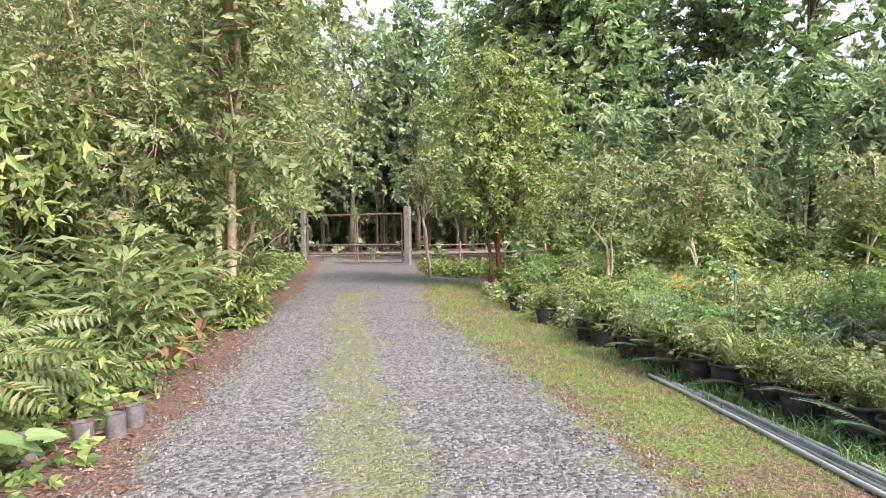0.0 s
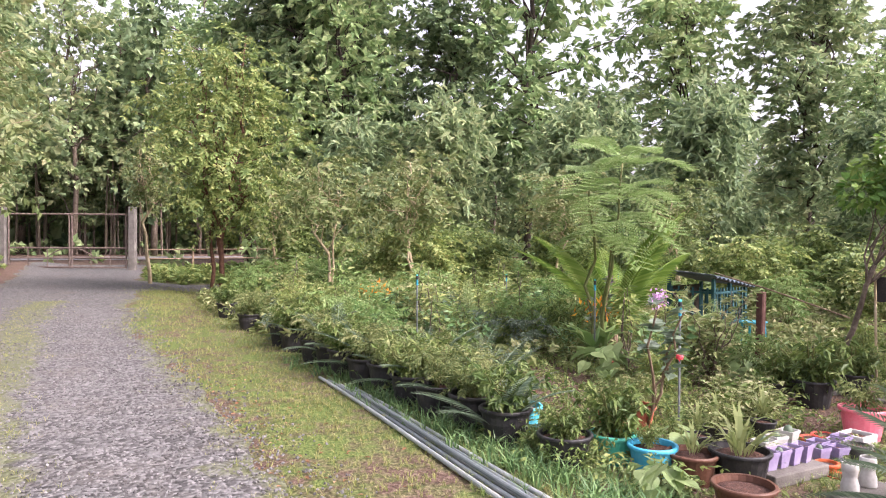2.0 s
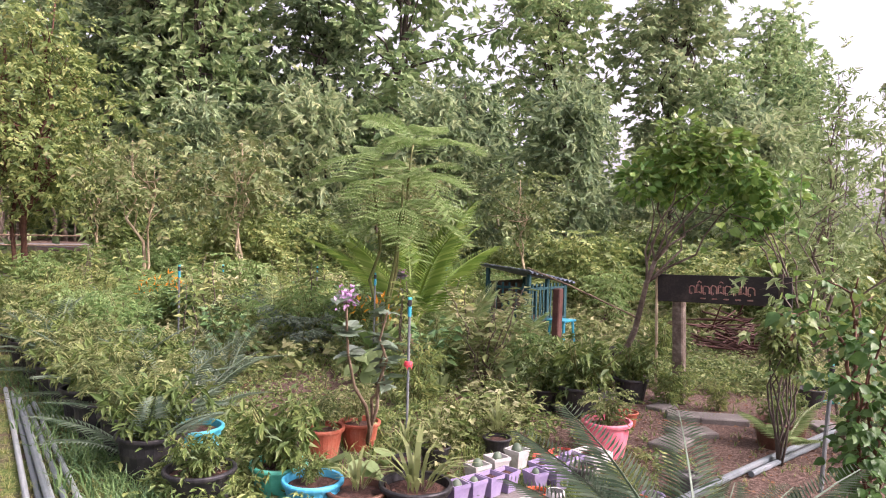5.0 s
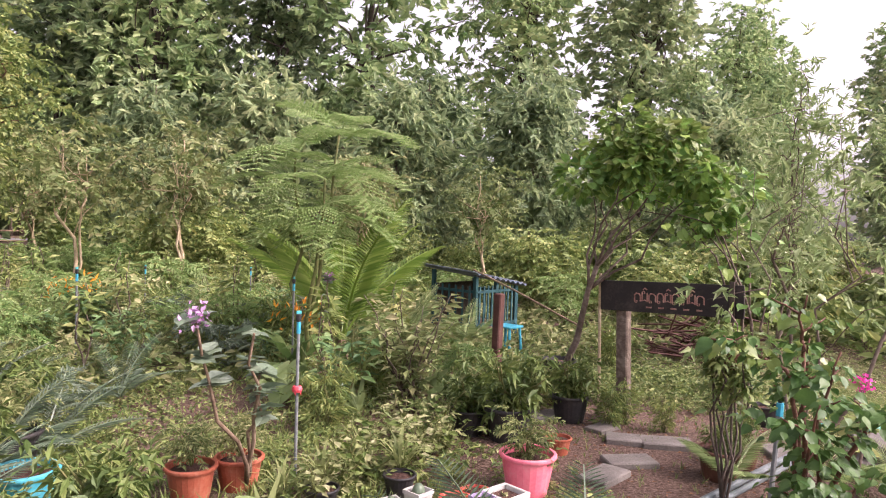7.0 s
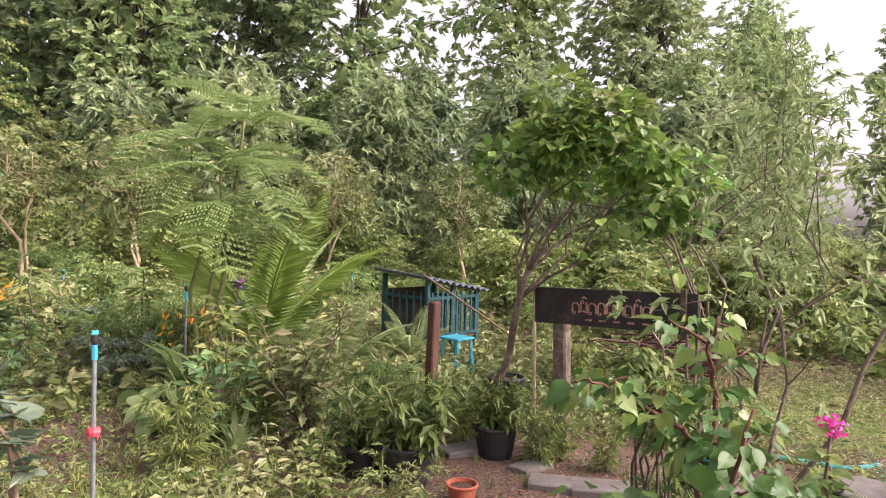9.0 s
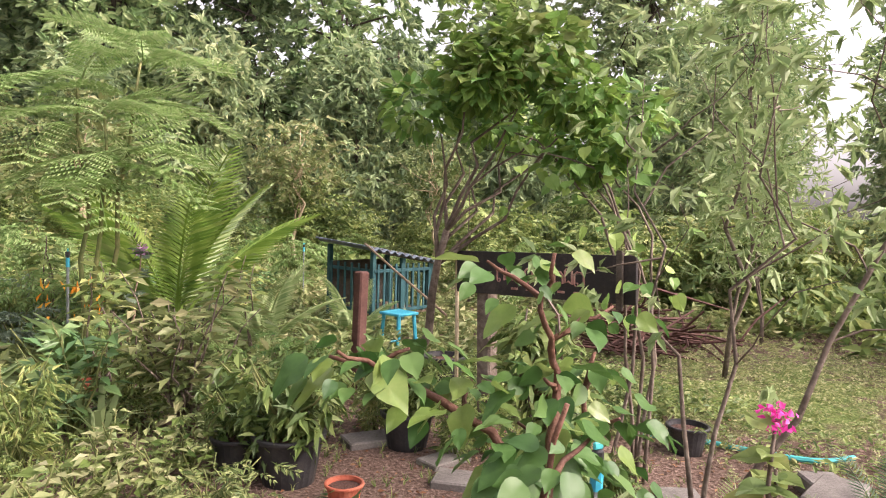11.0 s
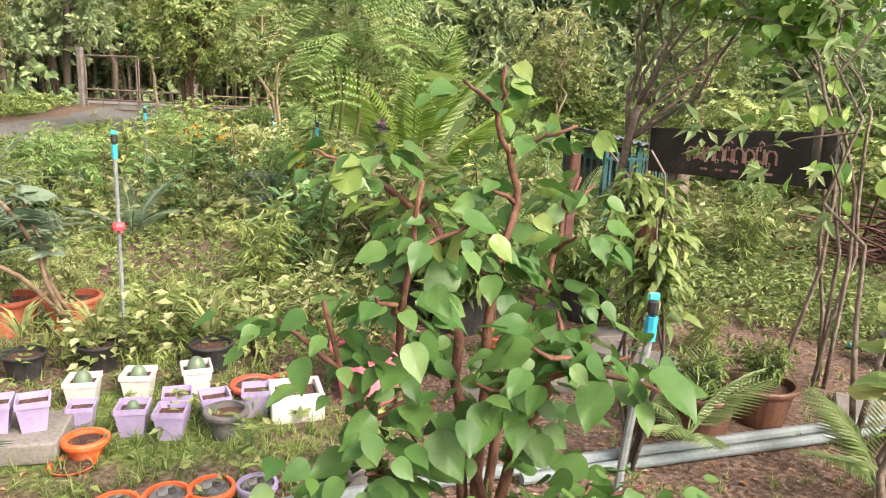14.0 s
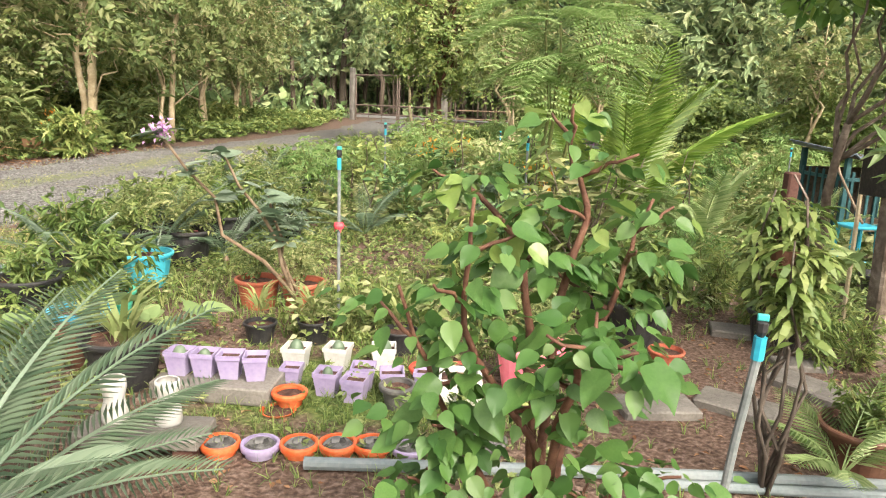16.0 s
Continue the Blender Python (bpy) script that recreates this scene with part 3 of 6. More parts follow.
def make_tree(seed, h, r0, crown_z, crown_r, limbs, per_limb, tmpl, size, leaf, bark, label, stems=1, spread=.5, name="tree", hang=.3, lean=.04, fork=.35, low=.0, face=.0):
    """A tapered trunk with limbs, and leaves gathered in uneven clumps round the limbs' ends."""
    rng = rng_of(seed)
    tree = thing(name, label, "tree")
    wood, P, D = Geo(), [], []
    tops = []
    for s in range(stems):
        a = rng.uniform(0, 6.28)
        off = np.array([math.cos(a), math.sin(a), 0]) * (.0 if stems == 1 else rng.uniform(.4, 1) * r0 * 2.5)
        top = np.array([rng.normal(0, lean * h) + off[0] * 3, rng.normal(0, lean * h) + off[1] * 3, h * (1 if s == 0 else rng.uniform(.75, .95))])
        path = wobble(rng, off, top, 9, .025)
        wood.add(tube(path, r0 * np.linspace(1.0, .12, 9) ** .9 * (1 if s == 0 else .75), 7))
        tops.append(path)
    for i in range(limbs):
        path = tops[i % stems]
        s = rng.uniform(fork, .98)
        q = s * 8
        b = path[int(q)] + (path[min(8, int(q) + 1)] - path[int(q)]) * (q - int(q))
        z = crown_z[0] + (crown_z[1] - crown_z[0]) * min(1, max(0, (i + rng.rand()) / limbs))
        mid = (z - crown_z[0]) / (crown_z[1] - crown_z[0])
        rad = crown_r * (1 - abs(2 * mid - .85) ** 2.2 * .6) * rng.uniform(.35, 1.08)
        a = i * 2.4 + rng.uniform(-.5, .5)
        e = np.array([path[int(q)][0] + rad * math.cos(a), path[int(q)][1] + rad * math.sin(a), z])
        if e[2] < b[2] - .5 * rad:
            b = path[max(1, int(8 * max(.1, (e[2] - .1) / h)))] if e[2] > 0 else b
        lp = wobble(rng, b, e, 6, .07)
        wood.add(tube(lp, r0 * np.linspace(.32, .05, 6), 4, False))
        k = per_limb
        s2 = rng.beta(3, 1.3, k)
        idx = s2 * 4.999
        base = lp[idx.astype(int)] + (lp[np.minimum(5, idx.astype(int) + 1)] - lp[idx.astype(int)]) * (idx % 1)[:, None]
        c = rng.normal(0, 1, (k, 3)) * np.array([1, 1, .75]) * crown_r * spread * .45
        P.append(base + c)
        d = unit(c) * .8 + unit(np.array([math.cos(a), math.sin(a), 0.1]))[None] * .5 + rng.normal(0, .4, (k, 3))
        d[:, 2] -= hang
        D.append(d)
    P, D = np.concatenate(P), np.concatenate(D)
    ok = P[:, 2] > low
    P, D = P[ok], D[ok]
    N = rng.normal(0, .45, P.shape) + (0, 0, 1) + face * unit(P * (1, 1, .2))
    part("trunk", wood.get(), bark, tree, smooth=True)
    part("crown", scatter(tmpl, P, D, N, size * rng.uniform(.65, 1.3, len(P))), leaf, tree)
    return tree


def place(proto, spots, group=""):
    """Stands the first at its spot and copies it to the others: (x, y, scale, turn)."""
    made = []
    for i, (x, y, s, a) in enumerate(spots):
        m = Matrix.LocRotScale(on(x, y, -.01), Euler((0, 0, radians(a))), (s, s, s))
        ob = proto if i == 0 else copy_thing(proto, m)
        if group:
            tagged(ob, group=group)
        made.append((ob, m))
    proto.matrix_basis = made[0][1]
    return [o for o, _ in made]


def build_forest():
    rng = rng_of(11)
    spr = t_spray(rng, 6, .72)
    fine = t_spray(rng, 7, .5, 1.3)
    label = "tall plantation tree with a slim dark trunk and dense green crown"
    near, far = [], []
    for i in range(3):
        h = (17, 15, 18)[i]
        near.append(make_tree(100 + i, h, .15, (h * .2, h * 1.0), h * .2, 44, 34, fine, .54, (M_FOREST, M_FOREST_BLUE)[i % 2], M_BARK_DARK, label, spread=.3, fork=.25, lean=.015, face=.7))
    for i in range(3):
        h = (14, 16, 17)[i]
        far.append(make_tree(110 + i, h, .17, (h * .24, h * 1.0), h * .21, 30, 17, spr, .66, (M_FOREST_BLUE, M_FOREST)[i % 2], M_BARK, label, spread=.36, fork=.25, lean=.015, face=.5))
    near_spots, far_spots = [[] for _ in near], [[] for _ in far]
    k = 0
    for row, (y0, step) in enumerate(((29, 5.0), (53, 5.2), (60, 7.0))):
        x = -34 + row * 1.3
        while x < 62:
            yy = y0 + rng.uniform(-1.5, 1.5) + .03 * x
            xx = x + rng.uniform(-1, 1)
            x += step
            if row == 0:
                # an open strip before the lane: trees only on the garden side, curving nearer to the east
                if xx < 3.5:
                    continue
                yy = 29 + rng.uniform(-2, 2) - .22 * max(0, xx - 12)
            if row and xx > 34 and rng.rand() < .45:
                continue
            s = rng.uniform(.82, 1.15) * ((.76 if xx > 3 else 1.15) if row else 1.08) * (1 - .3 * float(smooth(41, 52, math.degrees(math.atan2(xx - 3, yy - 1.5)))))
            (far_spots if row else near_spots)[k % 3].append((xx, yy, s, rng.uniform(0, 360)))
            k += 1
    for i in range(46):
        far_spots[k % 3].append((-24 + i * 1.15 + rng.uniform(-.5, .5), 53.5 + (i * 3.7) % 9, rng.uniform(.62, .8), rng.uniform(0, 360)))
        k += 1
    for x, y, s in ((5.5, 32.5, 1.1), (8.8, 33.5, 1.1), (3.4, 35, .95), (-8.6, 36.5, 1.15), (22, 18, .42), (28, 20, .5), (19, 22, .5), (25, 12, .5)):
        near_spots[k % 3].append((x, y, s, rng.uniform(0, 360)))
        k += 1
    for x, y, s in ((-4, 56, 1.2), (1.5, 55, 1.2), (-14, 20, .6), (-17, 27, .75), (-12, 30, .8), (-20, 15, .6), (-11.5, 25, .6), (-15, 35, .8), (-22, 32, .8), (-9.5, 33, .75), (-26, 23, .75), (-19, 9, .6), (24, 6, .6), (31, 8, .7)):
        far_spots[k % 3].append((x, y, s, rng.uniform(0, 360)))
        k += 1
    for p, sp in zip(near + far, near_spots + far_spots):
        place(p, sp, "plantation trees")
    # undergrowth between the trunks
    n = 9000
    x = rng.uniform(-40, 62, n)
    y = rng.uniform(24, 66, n)
    keep = ~((y > 38.5 + .02 * x) & (y < 51.5 + .02 * x)) & ~((x < 3) & (y < 38) & (x > -8)) & ((y < 40) | (rng.rand(n) < .25))
    x, y = x[keep], y[keep]
    P = np.stack([x, y, land(x, y) + rng.uniform(0, 1, len(x)) ** 2 * np.where(y < 38, 1.5, 1.0)], -1)
    solid("undergrowth", scatter(spr, P, rng.normal(0, 1, P.shape) * (1, 1, .4), rng.normal(0, .4, P.shape) + (0, 0, 1), rng.uniform(.4, .9, len(P))), M_FOREST, "low green undergrowth below the plantation trees", "undergrowth", kind="stuff")
    n = 7000
    x = rng.uniform(-60, 80, n)
    y = rng.uniform(66, 80, n)
    P = np.stack([x, y, 8 * rng.rand(n) ** 1.4], -1)
    solid("far_woods", scatter(spr, P, rng.normal(0, 1, P.shape), rng.normal(0, .6, P.shape) + (0, 0, 1), rng.uniform(1.2, 2.4, n)), M_FOREST_BLUE, "dark green far edge of the woods", "woods", kind="stuff")


build_forest()

R0 = rng_of(5)
PINNA = t_pinna(5, .56)
PINNA_FINE = t_pinna(9, .28)
SPRAY = t_spray(R0, 6, .36)


def build_side_trees():
    # the tall light-green row along the drive's far side
    a = make_tree(21, 7.6, .09, (1.7, 7.6), 2.1, 42, 24, PINNA, .42, M_YGREEN, M_BARK_PALE, "slender roadside tree with a pale blotched trunk and yellow-green compound leaves", stems=2, spread=.4, low=1.75)
    b = make_tree(22, 6.6, .075, (1.5, 6.6), 1.9, 38, 23, PINNA, .4, M_YGREEN, M_BARK_PALE, "slender roadside tree with a pale blotched trunk and yellow-green compound leaves", stems=2, spread=.4, low=1.6)
    place(a, [(-3.0, 12.6, 1, 0), (-4.9, 19.2, 1.05, 130), (-6.6, 15.2, 1.1, 60), (-6.8, 24.5, 1.0, 220), (-9.5, 11, 1.0, 10), (-10.5, 17.5, 1.15, 45)], "roadside trees")
    place(b, [(-3.5, 15.6, 1, 0), (-4.2, 11.2, .8, 200), (-5.6, 22, 1.0, 70), (-7.6, 12.6, 1.05, 110), (-7.6, 19.5, 1.1, 300), (-6.2, 8.8, .85, 20), (-8.5, 7, .9, 150)], "roadside trees")
    # spreading young tree with a bare pale trunk among the bank's shrubs
    c = make_tree(23, 3.1, .05, (2.0, 3.3), 1.5, 16, 26, SPRAY, .34, M_MID, M_BARK, "young tree with a bare grey trunk and flat spreading crown", spread=.5, low=1.5)
    place(c, [(-4.9, 10.6, 1, 0), (-5.6, 9.0, .95, 120)], "bank trees")
    # tree at the bend of the drive
    d = make_tree(24, 6.3, .07, (1.9, 6.4), 1.75, 46, 26, PINNA, .36, M_MID, M_BARK_RED, "bushy tree with several reddish stems and dense light-green crown", stems=4, spread=.42, low=1.5, lean=.03)
    place(d, [(1.8, 18.8, 1, 0)])
    e = make_tree(25, 3.6, .06, (2.3, 4.6), .7, 12, 14, PINNA, .35, M_YGREEN, M_BARK_PALE, "thin tree with a straight bare cream trunk beside the gate", spread=.5, low=2.2, lean=.005)
    place(e, [(.05, 22.4, 1, 0)])
    # golden-leaved young trees
    f = make_tree(26, 3.1, .045, (2.0, 3.3), 1.1, 15, 13, PINNA, .36, M_GOLD, M_BARK_PALE, "young tree with pale orange trunk and yellowing compound leaves", spread=.5, low=1.4, stems=2)
    place(f, [(6.0, 16.2, 1.05, 0), (4.2, 16.4, 1.0, 90), (9.6, 16.4, .95, 200), (3.4, 20.5, 1.0, 40), (12.2, 15.0, .9, 10)], "golden young trees")
    # trees of the garden's far side
    g = make_tree(27, 5.4, .06, (.9, 5.6), 1.45, 34, 30, SPRAY, .42, M_FOREST_BLUE, M_BARK, "mid-sized garden tree with a dense grey-green crown", spread=.5, low=.6)
    place(g, [(12.5, 20.5, 1.05, 0), (16, 18.5, 1.1, 50), (9.0, 22.5, 1.1, 100), (19.5, 15.5, 1.0, 160), (14.6, 23, 1.25, 220), (6.0, 23.5, 1.0, 280), (17, 12.5, .8, 30), (20, 10, .85, 300)], "garden trees")
    h = make_tree(28, 4.3, .03, (1.5, 4.4), 1.0, 26, 18, t_spray(R0, 6, .3), .2, M_PALE, M_BARK, "slim tree with grey trunk and drooping pale leaves", spread=.5, low=1.1, stems=2, hang=.9)
    place(h, [(10.9, 6.9, .8, 0), (12.6, 7.8, .7, 150), (13.6, 5.6, .8, 30)], "drooping garden trees")


build_side_trees()


def build_feathery_tree():
    rng = rng_of(31)
    tree = thing("tree", "feathery young tree with fern-like bright green fronds", "tree")
    fr = Geo()
    n = 11
    u = np.linspace(.2, .97, n)
    for sg in (1, -1):
        for i in range(n):
            L = .34 * math.sin(math.pi * (.15 + .78 * i / n)) ** .7
            base = np.array([u[i], 0, .3 * u[i] - .7 * u[i] ** 2])
            k = 7
            q = np.linspace(.12, .98, k)
            d = unit(np.array([.55, sg * 1.0, -.22]))
            P = base + q[:, None] * d * L
            for s2 in (1, -1):
                side = unit(np.cross((0, 0, 1.0), d)) * s2
                fr.add(scatter(t_leaf(.42), P, np.tile(side + d * .5, (k, 1)), np.tile((0, 0, 1.0), (k, 1)), np.full(k, .078)))
    s = np.linspace(0, 1, 8)
    fr.add(tube(np.stack([s, 0 * s, .3 * s - .7 * s ** 2], -1), np.linspace(.012, .003, 8), 3, False))
    frond = fr.get()
    wood, P, D = Geo(), [], []
    for s in range(3):
        a = s * 2.1 + .4
        top = np.array([.24 * math.cos(a) + .08, .24 * math.sin(a) - .1, (2.4, 2.2, 1.95)[s]])
        path = wobble(rng, (.05 * math.cos(a), .05 * math.sin(a), 0), top, 8, .02)
        wood.add(tube(path, np.linspace(.026, .01, 8), 6))
        for i in range(12):
            q = .7 + .3 * (i + rng.rand()) / 12
            P.append(path[min(7, int(q * 7.99))] + rng.normal(0, .03, 3))
            b = a + i * 2.4 + rng.uniform(-.4, .4)
            D.append((math.cos(b), math.sin(b), rng.uniform(-.45, .5) + .45 * (q > .88)))
    part("trunk", wood.get(), M_STEM, tree, smooth=True)
    part("crown", scatter(frond, np.array(P), np.array(D), np.tile((0, 0, 1.0), (len(P), 1)), rng.uniform(.48, .78, len(P))), M_FEATHER, tree)
    place(tree, [(5.97, 8.3, 1.0, 0)])


def make_palm(seed, n, length, rise, label, mat, name="palm", tm=None, trunk=.25, up=(.3, 1.4), trunk_r=.05):
    rng = rng_of(seed)
    p = thing(name, label, "palm")
    part("trunk", tube([(0, 0, -.02), (.01, 0, trunk * .5), (0, .01, trunk)], [trunk_r * 1.2, trunk_r, trunk_r * .7], 8), M_WOOD, p)
    for i in range(n):
        a = i * 2.4 + rng.uniform(-.25, .25)
        e = rng.uniform(*up)
        d = np.array([[math.cos(a) * math.cos(e), math.sin(a) * math.cos(e), math.sin(e)]])
        part("frond", scatter(tm, np.array([[0, 0, trunk * .85]]), d, np.array([[-d[0, 0] * .6, -d[0, 1] * .6, 1.0]]), [length * rng.uniform(.8, 1.1)]), mat, p)
    return p


def build_palms():
    coco = t_frond(34, .3, .09, .42, .1, .75, .4, .6, .18)
    cycas = t_frond(46, .2, .07, .32, .12, .6, .12, .8, .1)
    areca = t_frond(20, .42, .07, .45, .2, .8, .45, .6, .2)
    p = make_palm(41, 8, 1.62, .2, "young coconut palm with long arching yellow-green fronds", M_COCO, tm=coco, trunk=.3, up=(.95, 1.5), trunk_r=.06)
    place(p, [(6.6, 8.95, 1.0, 20)])
    p = make_palm(42, 8, .85, .2, "small coconut seedling with stiff light-green fronds", M_PALE, tm=coco, trunk=.12, up=(.7, 1.4), trunk_r=.03)
    place(p, [(7.35, 8.9, 1.0, 20), (5.5, 11.3, .9, 80), (8.3, 9.2, .8, 140)], "coconut seedlings")
    p = make_palm(43, 22, .92, .2, "cycad with a rosette of stiff grey-green feather fronds", M_SILVER, tm=cycas, trunk=.14, up=(.12, .85), trunk_r=.09, name="cycad")
    place(p, [(5.13, 3.17, 1.0, 15)])
    p = make_palm(44, 9, .75, .2, "small cycad with grey-green feather fronds in a black nursery pot", M_SILVER, tm=t_frond(26, .2, .1, .4, .15, .6, .15), trunk=.1, up=(.35, 1.1), trunk_r=.03, name="cycad")
    place(p, [(3.35, 6.9, .95, 0), (3.6, 6.05, .9, 40), (3.2, 7.6, .95, 160), (4.35, 8.0, .8, 60), (8.75, 4.2, .7, 20), (2.95, 8.5, .95, 100), (3.75, 7.3, .85, 210), (3.5, 5.45, .8, 290), (2.8, 9.7, .9, 330), (3.85, 6.5, .8, 10)], "potted cycads")
    p = make_palm(45, 9, .62, .2, "potted palm with thin arching pale fronds", M_PALE, tm=areca, trunk=.1, up=(.5, 1.25), trunk_r=.02)
    place(p, [(7.52, 4.66, .62, 0), (8.05, 4.35, .6, 90), (8.35, 4.15, .55, 10)], "potted palms")


build_feathery_tree()
build_palms()


# ---------------------------------------------------------------- shrubs and herbs
def make_shrub(seed, h, r, stems, per, tmpl, size, leaf, bark, label, name="shrub", category="shrub", flare=1.0, hang=.2, low=.15, stem_r=.009, upright=0.0, fan=0):
    """Several stems from one foot, with leaves set along their upper parts."""
    rng = rng_of(seed)
    ob = thing(name, label, category)
    wood, P, D = Geo(), [], []
    for s in range(stems):
        a = s * 2.4 + rng.uniform(-.4, .4)
        rr = r * math.sqrt((s + .5) / stems) * flare
        top = np.array([rr * math.cos(a), rr * math.sin(a), h * rng.uniform(.65, 1.0)])
        path = wobble(rng, (rng.normal(0, .02), rng.normal(0, .02), 0), top, 7, .06)
        path[:, :2] *= (np.linspace(0, 1, 7) ** .6)[:, None] * .6 + .4
        wood.add(tube(path, np.linspace(stem_r, stem_r * .35, 7), 5))
        q = low + (1 - low) * rng.rand(per) ** .7
        idx = q * 5.999
        base = path[idx.astype(int)] + (path[np.minimum(6, idx.astype(int) + 1)] - path[idx.astype(int)]) * (idx % 1)[:, None]
        b = rng.uniform(0, 6.28, per)
        d = np.stack([np.cos(b), np.sin(b), rng.uniform(-.2, .6, per) - hang + upright], -1)
        P.append(base + d * size * rng.uniform(.0, .7, per)[:, None])
        D.append(d)
    P, D = np.concatenate(P), np.concatenate(D)
    part("stem", wood.get(), bark, ob, smooth=True)
    part("foliage", scatter(tmpl, P, D, rng.normal(0, .35, P.shape) + (0, 0, 1), size * rng.uniform(.6, 1.25, len(P))), leaf, ob)
    return ob


def make_tuft(seed, n, length, w, mat, label, name="herb", bend=.35, up=(.5, 1.3), r=.05, category="plant"):
    """A clump of strap leaves, each a part of its own on one shared mesh."""
    rng = rng_of(seed)
    ob = thing(name, label, category)
    me = mesh_of("leaf", t_long(w, bend), mat)
    for i in range(n):
        a, e = rng.uniform(0, 6.28), rng.uniform(*up)
        d = np.array([math.cos(a) * math.cos(e), math.sin(a) * math.cos(e), math.sin(e)])
        z = np.array([-math.cos(a) * .5, -math.sin(a) * .5, 1.0])
        z = unit(z - z.dot(d) * d)
        y = np.cross(z, d)
        q = length * rng.uniform(.6, 1.15)
        lf = new("leaf", me)
        lf.parent = ob
        k = r * rng.rand()
        lf.matrix_basis = Matrix(((d[0] * q, y[0] * q, z[0] * q, math.cos(a) * k), (d[1] * q, y[1] * q, z[1] * q, math.sin(a) * k), (d[2] * q, y[2] * q, z[2] * q, 0), (0, 0, 0, 1)))
    return ob


def spread_spots(seed, n, box, scale=(.8, 1.2), avoid=None):
    rng = rng_of(seed)
    out = []
    while len(out) < n:
        x, y = rng.uniform(box[0], box[1]), rng.uniform(box[2], box[3])
        if avoid is None or not avoid(x, y):
            out.append((x, y, rng.uniform(*scale), rng.uniform(0, 360)))
    return out


def bed_edge(y):
    return 3.3 - .2 * (y - 6.2) if y < 16 else 1.6


def outside_bed(x, y):
    return x < bed_edge(y) + .25 or (7.3 < x < 10.6 and 6.6 < y < 11.8) or (3.85 < x < 5.7 and y < 8.6)


def build_shrubs():
    palmate = t_spray(rng_of(8), 7, .22, 1.4)
    # garden bed beyond the pots
    a = make_shrub(51, .9, .3, 8, 12, palmate, .18, M_MID, M_STEM, "leafy green garden shrub with thin stems")
    b = make_shrub(52, 1.1, .3, 6, 11, PINNA_FINE, .26, M_FEATHER, M_STEM, "feathery light-green shrub with fine compound leaves")
    c = make_shrub(53, .7, .35, 9, 18, t_leaf(.5), .11, M_DEEP, M_STEM, "rounded dark green shrub with small leaves")
    d = make_shrub(54, .85, .3, 7, 11, PINNA, .22, M_WEED, M_STEM, "yellow-green shrub with loose compound leaves")
    e = make_shrub(55, .45, .26, 8, 16, t_leaf(.55), .08, M_CREAM, M_STEM, "low shrub with cream and green variegated leaves")
    f = make_shrub(56, 1.5, .4, 7, 24, PINNA, .3, M_MID, M_STEM, "tall leafy green shrub at the back of the bed")
    place(a, [(7.72, 5.98, .5, 0), (7.92, 6.0, .42, 80), (7.5, 6.6, .5, 200), (8.05, 5.72, .35, 30), (9.2, 7.6, .8, 0), (7.3, 7.0, .6, 10), (6.2, 7.2, .8, 300), (5.6, 6.6, .7, 77)] + spread_spots(61, 32, (2.0, 8.5, 7.6, 19), (.45, 1.0), outside_bed), "bed shrubs")
    place(b, spread_spots(62, 34, (2.2, 11, 9.5, 21), (.5, 1.1), outside_bed) + spread_spots(78, 13, (2.9, 7.6, 7.2, 11), (.5, .85), outside_bed), "feathery shrubs")
    place(c, spread_spots(63, 16, (3.0, 8.0, 7.0, 14), (.7, 1.1), outside_bed), "round shrubs")
    place(d, spread_spots(64, 40, (2.2, 14, 9, 22), (.55, 1.2), outside_bed), "loose shrubs")
    place(f, spread_spots(65, 30, (3.0, 20, 16, 25), (.8, 1.4), outside_bed) + spread_spots(66, 12, (11, 20, 9, 16), (.7, 1.1)) + spread_spots(70, 26, (13, 27, 5, 14), (.7, 1.3)) + spread_spots(69, 16, (-8.5, -3.4, 8.5, 20), (1.0, 1.7), lambda x, y: x > float(drive_l(y)) - 1.1), "back shrubs")
    place(e, [(5.5, 5.55, .9, 0), (5.75, 5.6, .85, 60), (5.95, 5.75, .8, 120), (5.3, 5.45, .8, 200), (6.2, 5.9, .75, 30), (6.35, 6.2, .8, 150), (6.0, 6.2, .8, 250), (5.15, 5.3, .7, 10)], "variegated shrubs")
    sp = make_shrub(58, 1.15, .06, 2, 26, t_leaf(.4), .12, M_MID, M_BARK, "slender sapling with a thin bare stem and leafy top", name="sapling", category="sapling", low=.55, stem_r=.011)
    place(sp, spread_spots(67, 26, (3.0, 9.5, 6.8, 15), (.6, 1.25), outside_bed), "saplings")
    sv = make_shrub(59, .6, .34, 7, 11, PINNA_FINE, .2, M_SILVER, M_STEM, "spreading grey-green shrub with fine leaves")
    place(sv, spread_spots(68, 18, (2.6, 7.2, 7.0, 14), (.6, 1.1), outside_bed), "grey-green shrubs")
    # round bush before the cage
    g = make_shrub(57, .95, .42, 14, 40, t_leaf(.45), .1, M_YGREEN, M_BARK, "dense rounded bush with small yellow-green leaves")
    place(g, [(6.42, 6.92, 1.1, 0)])
    # left bank
    h = make_shrub(71, 1.0, .32, 11, 13, t_long(.17, .35), .3, M_YGREEN, M_STEM, "clump of lance-leaved ginger with arching bright leaves", name="herb", category="plant", low=.25, hang=-.15)
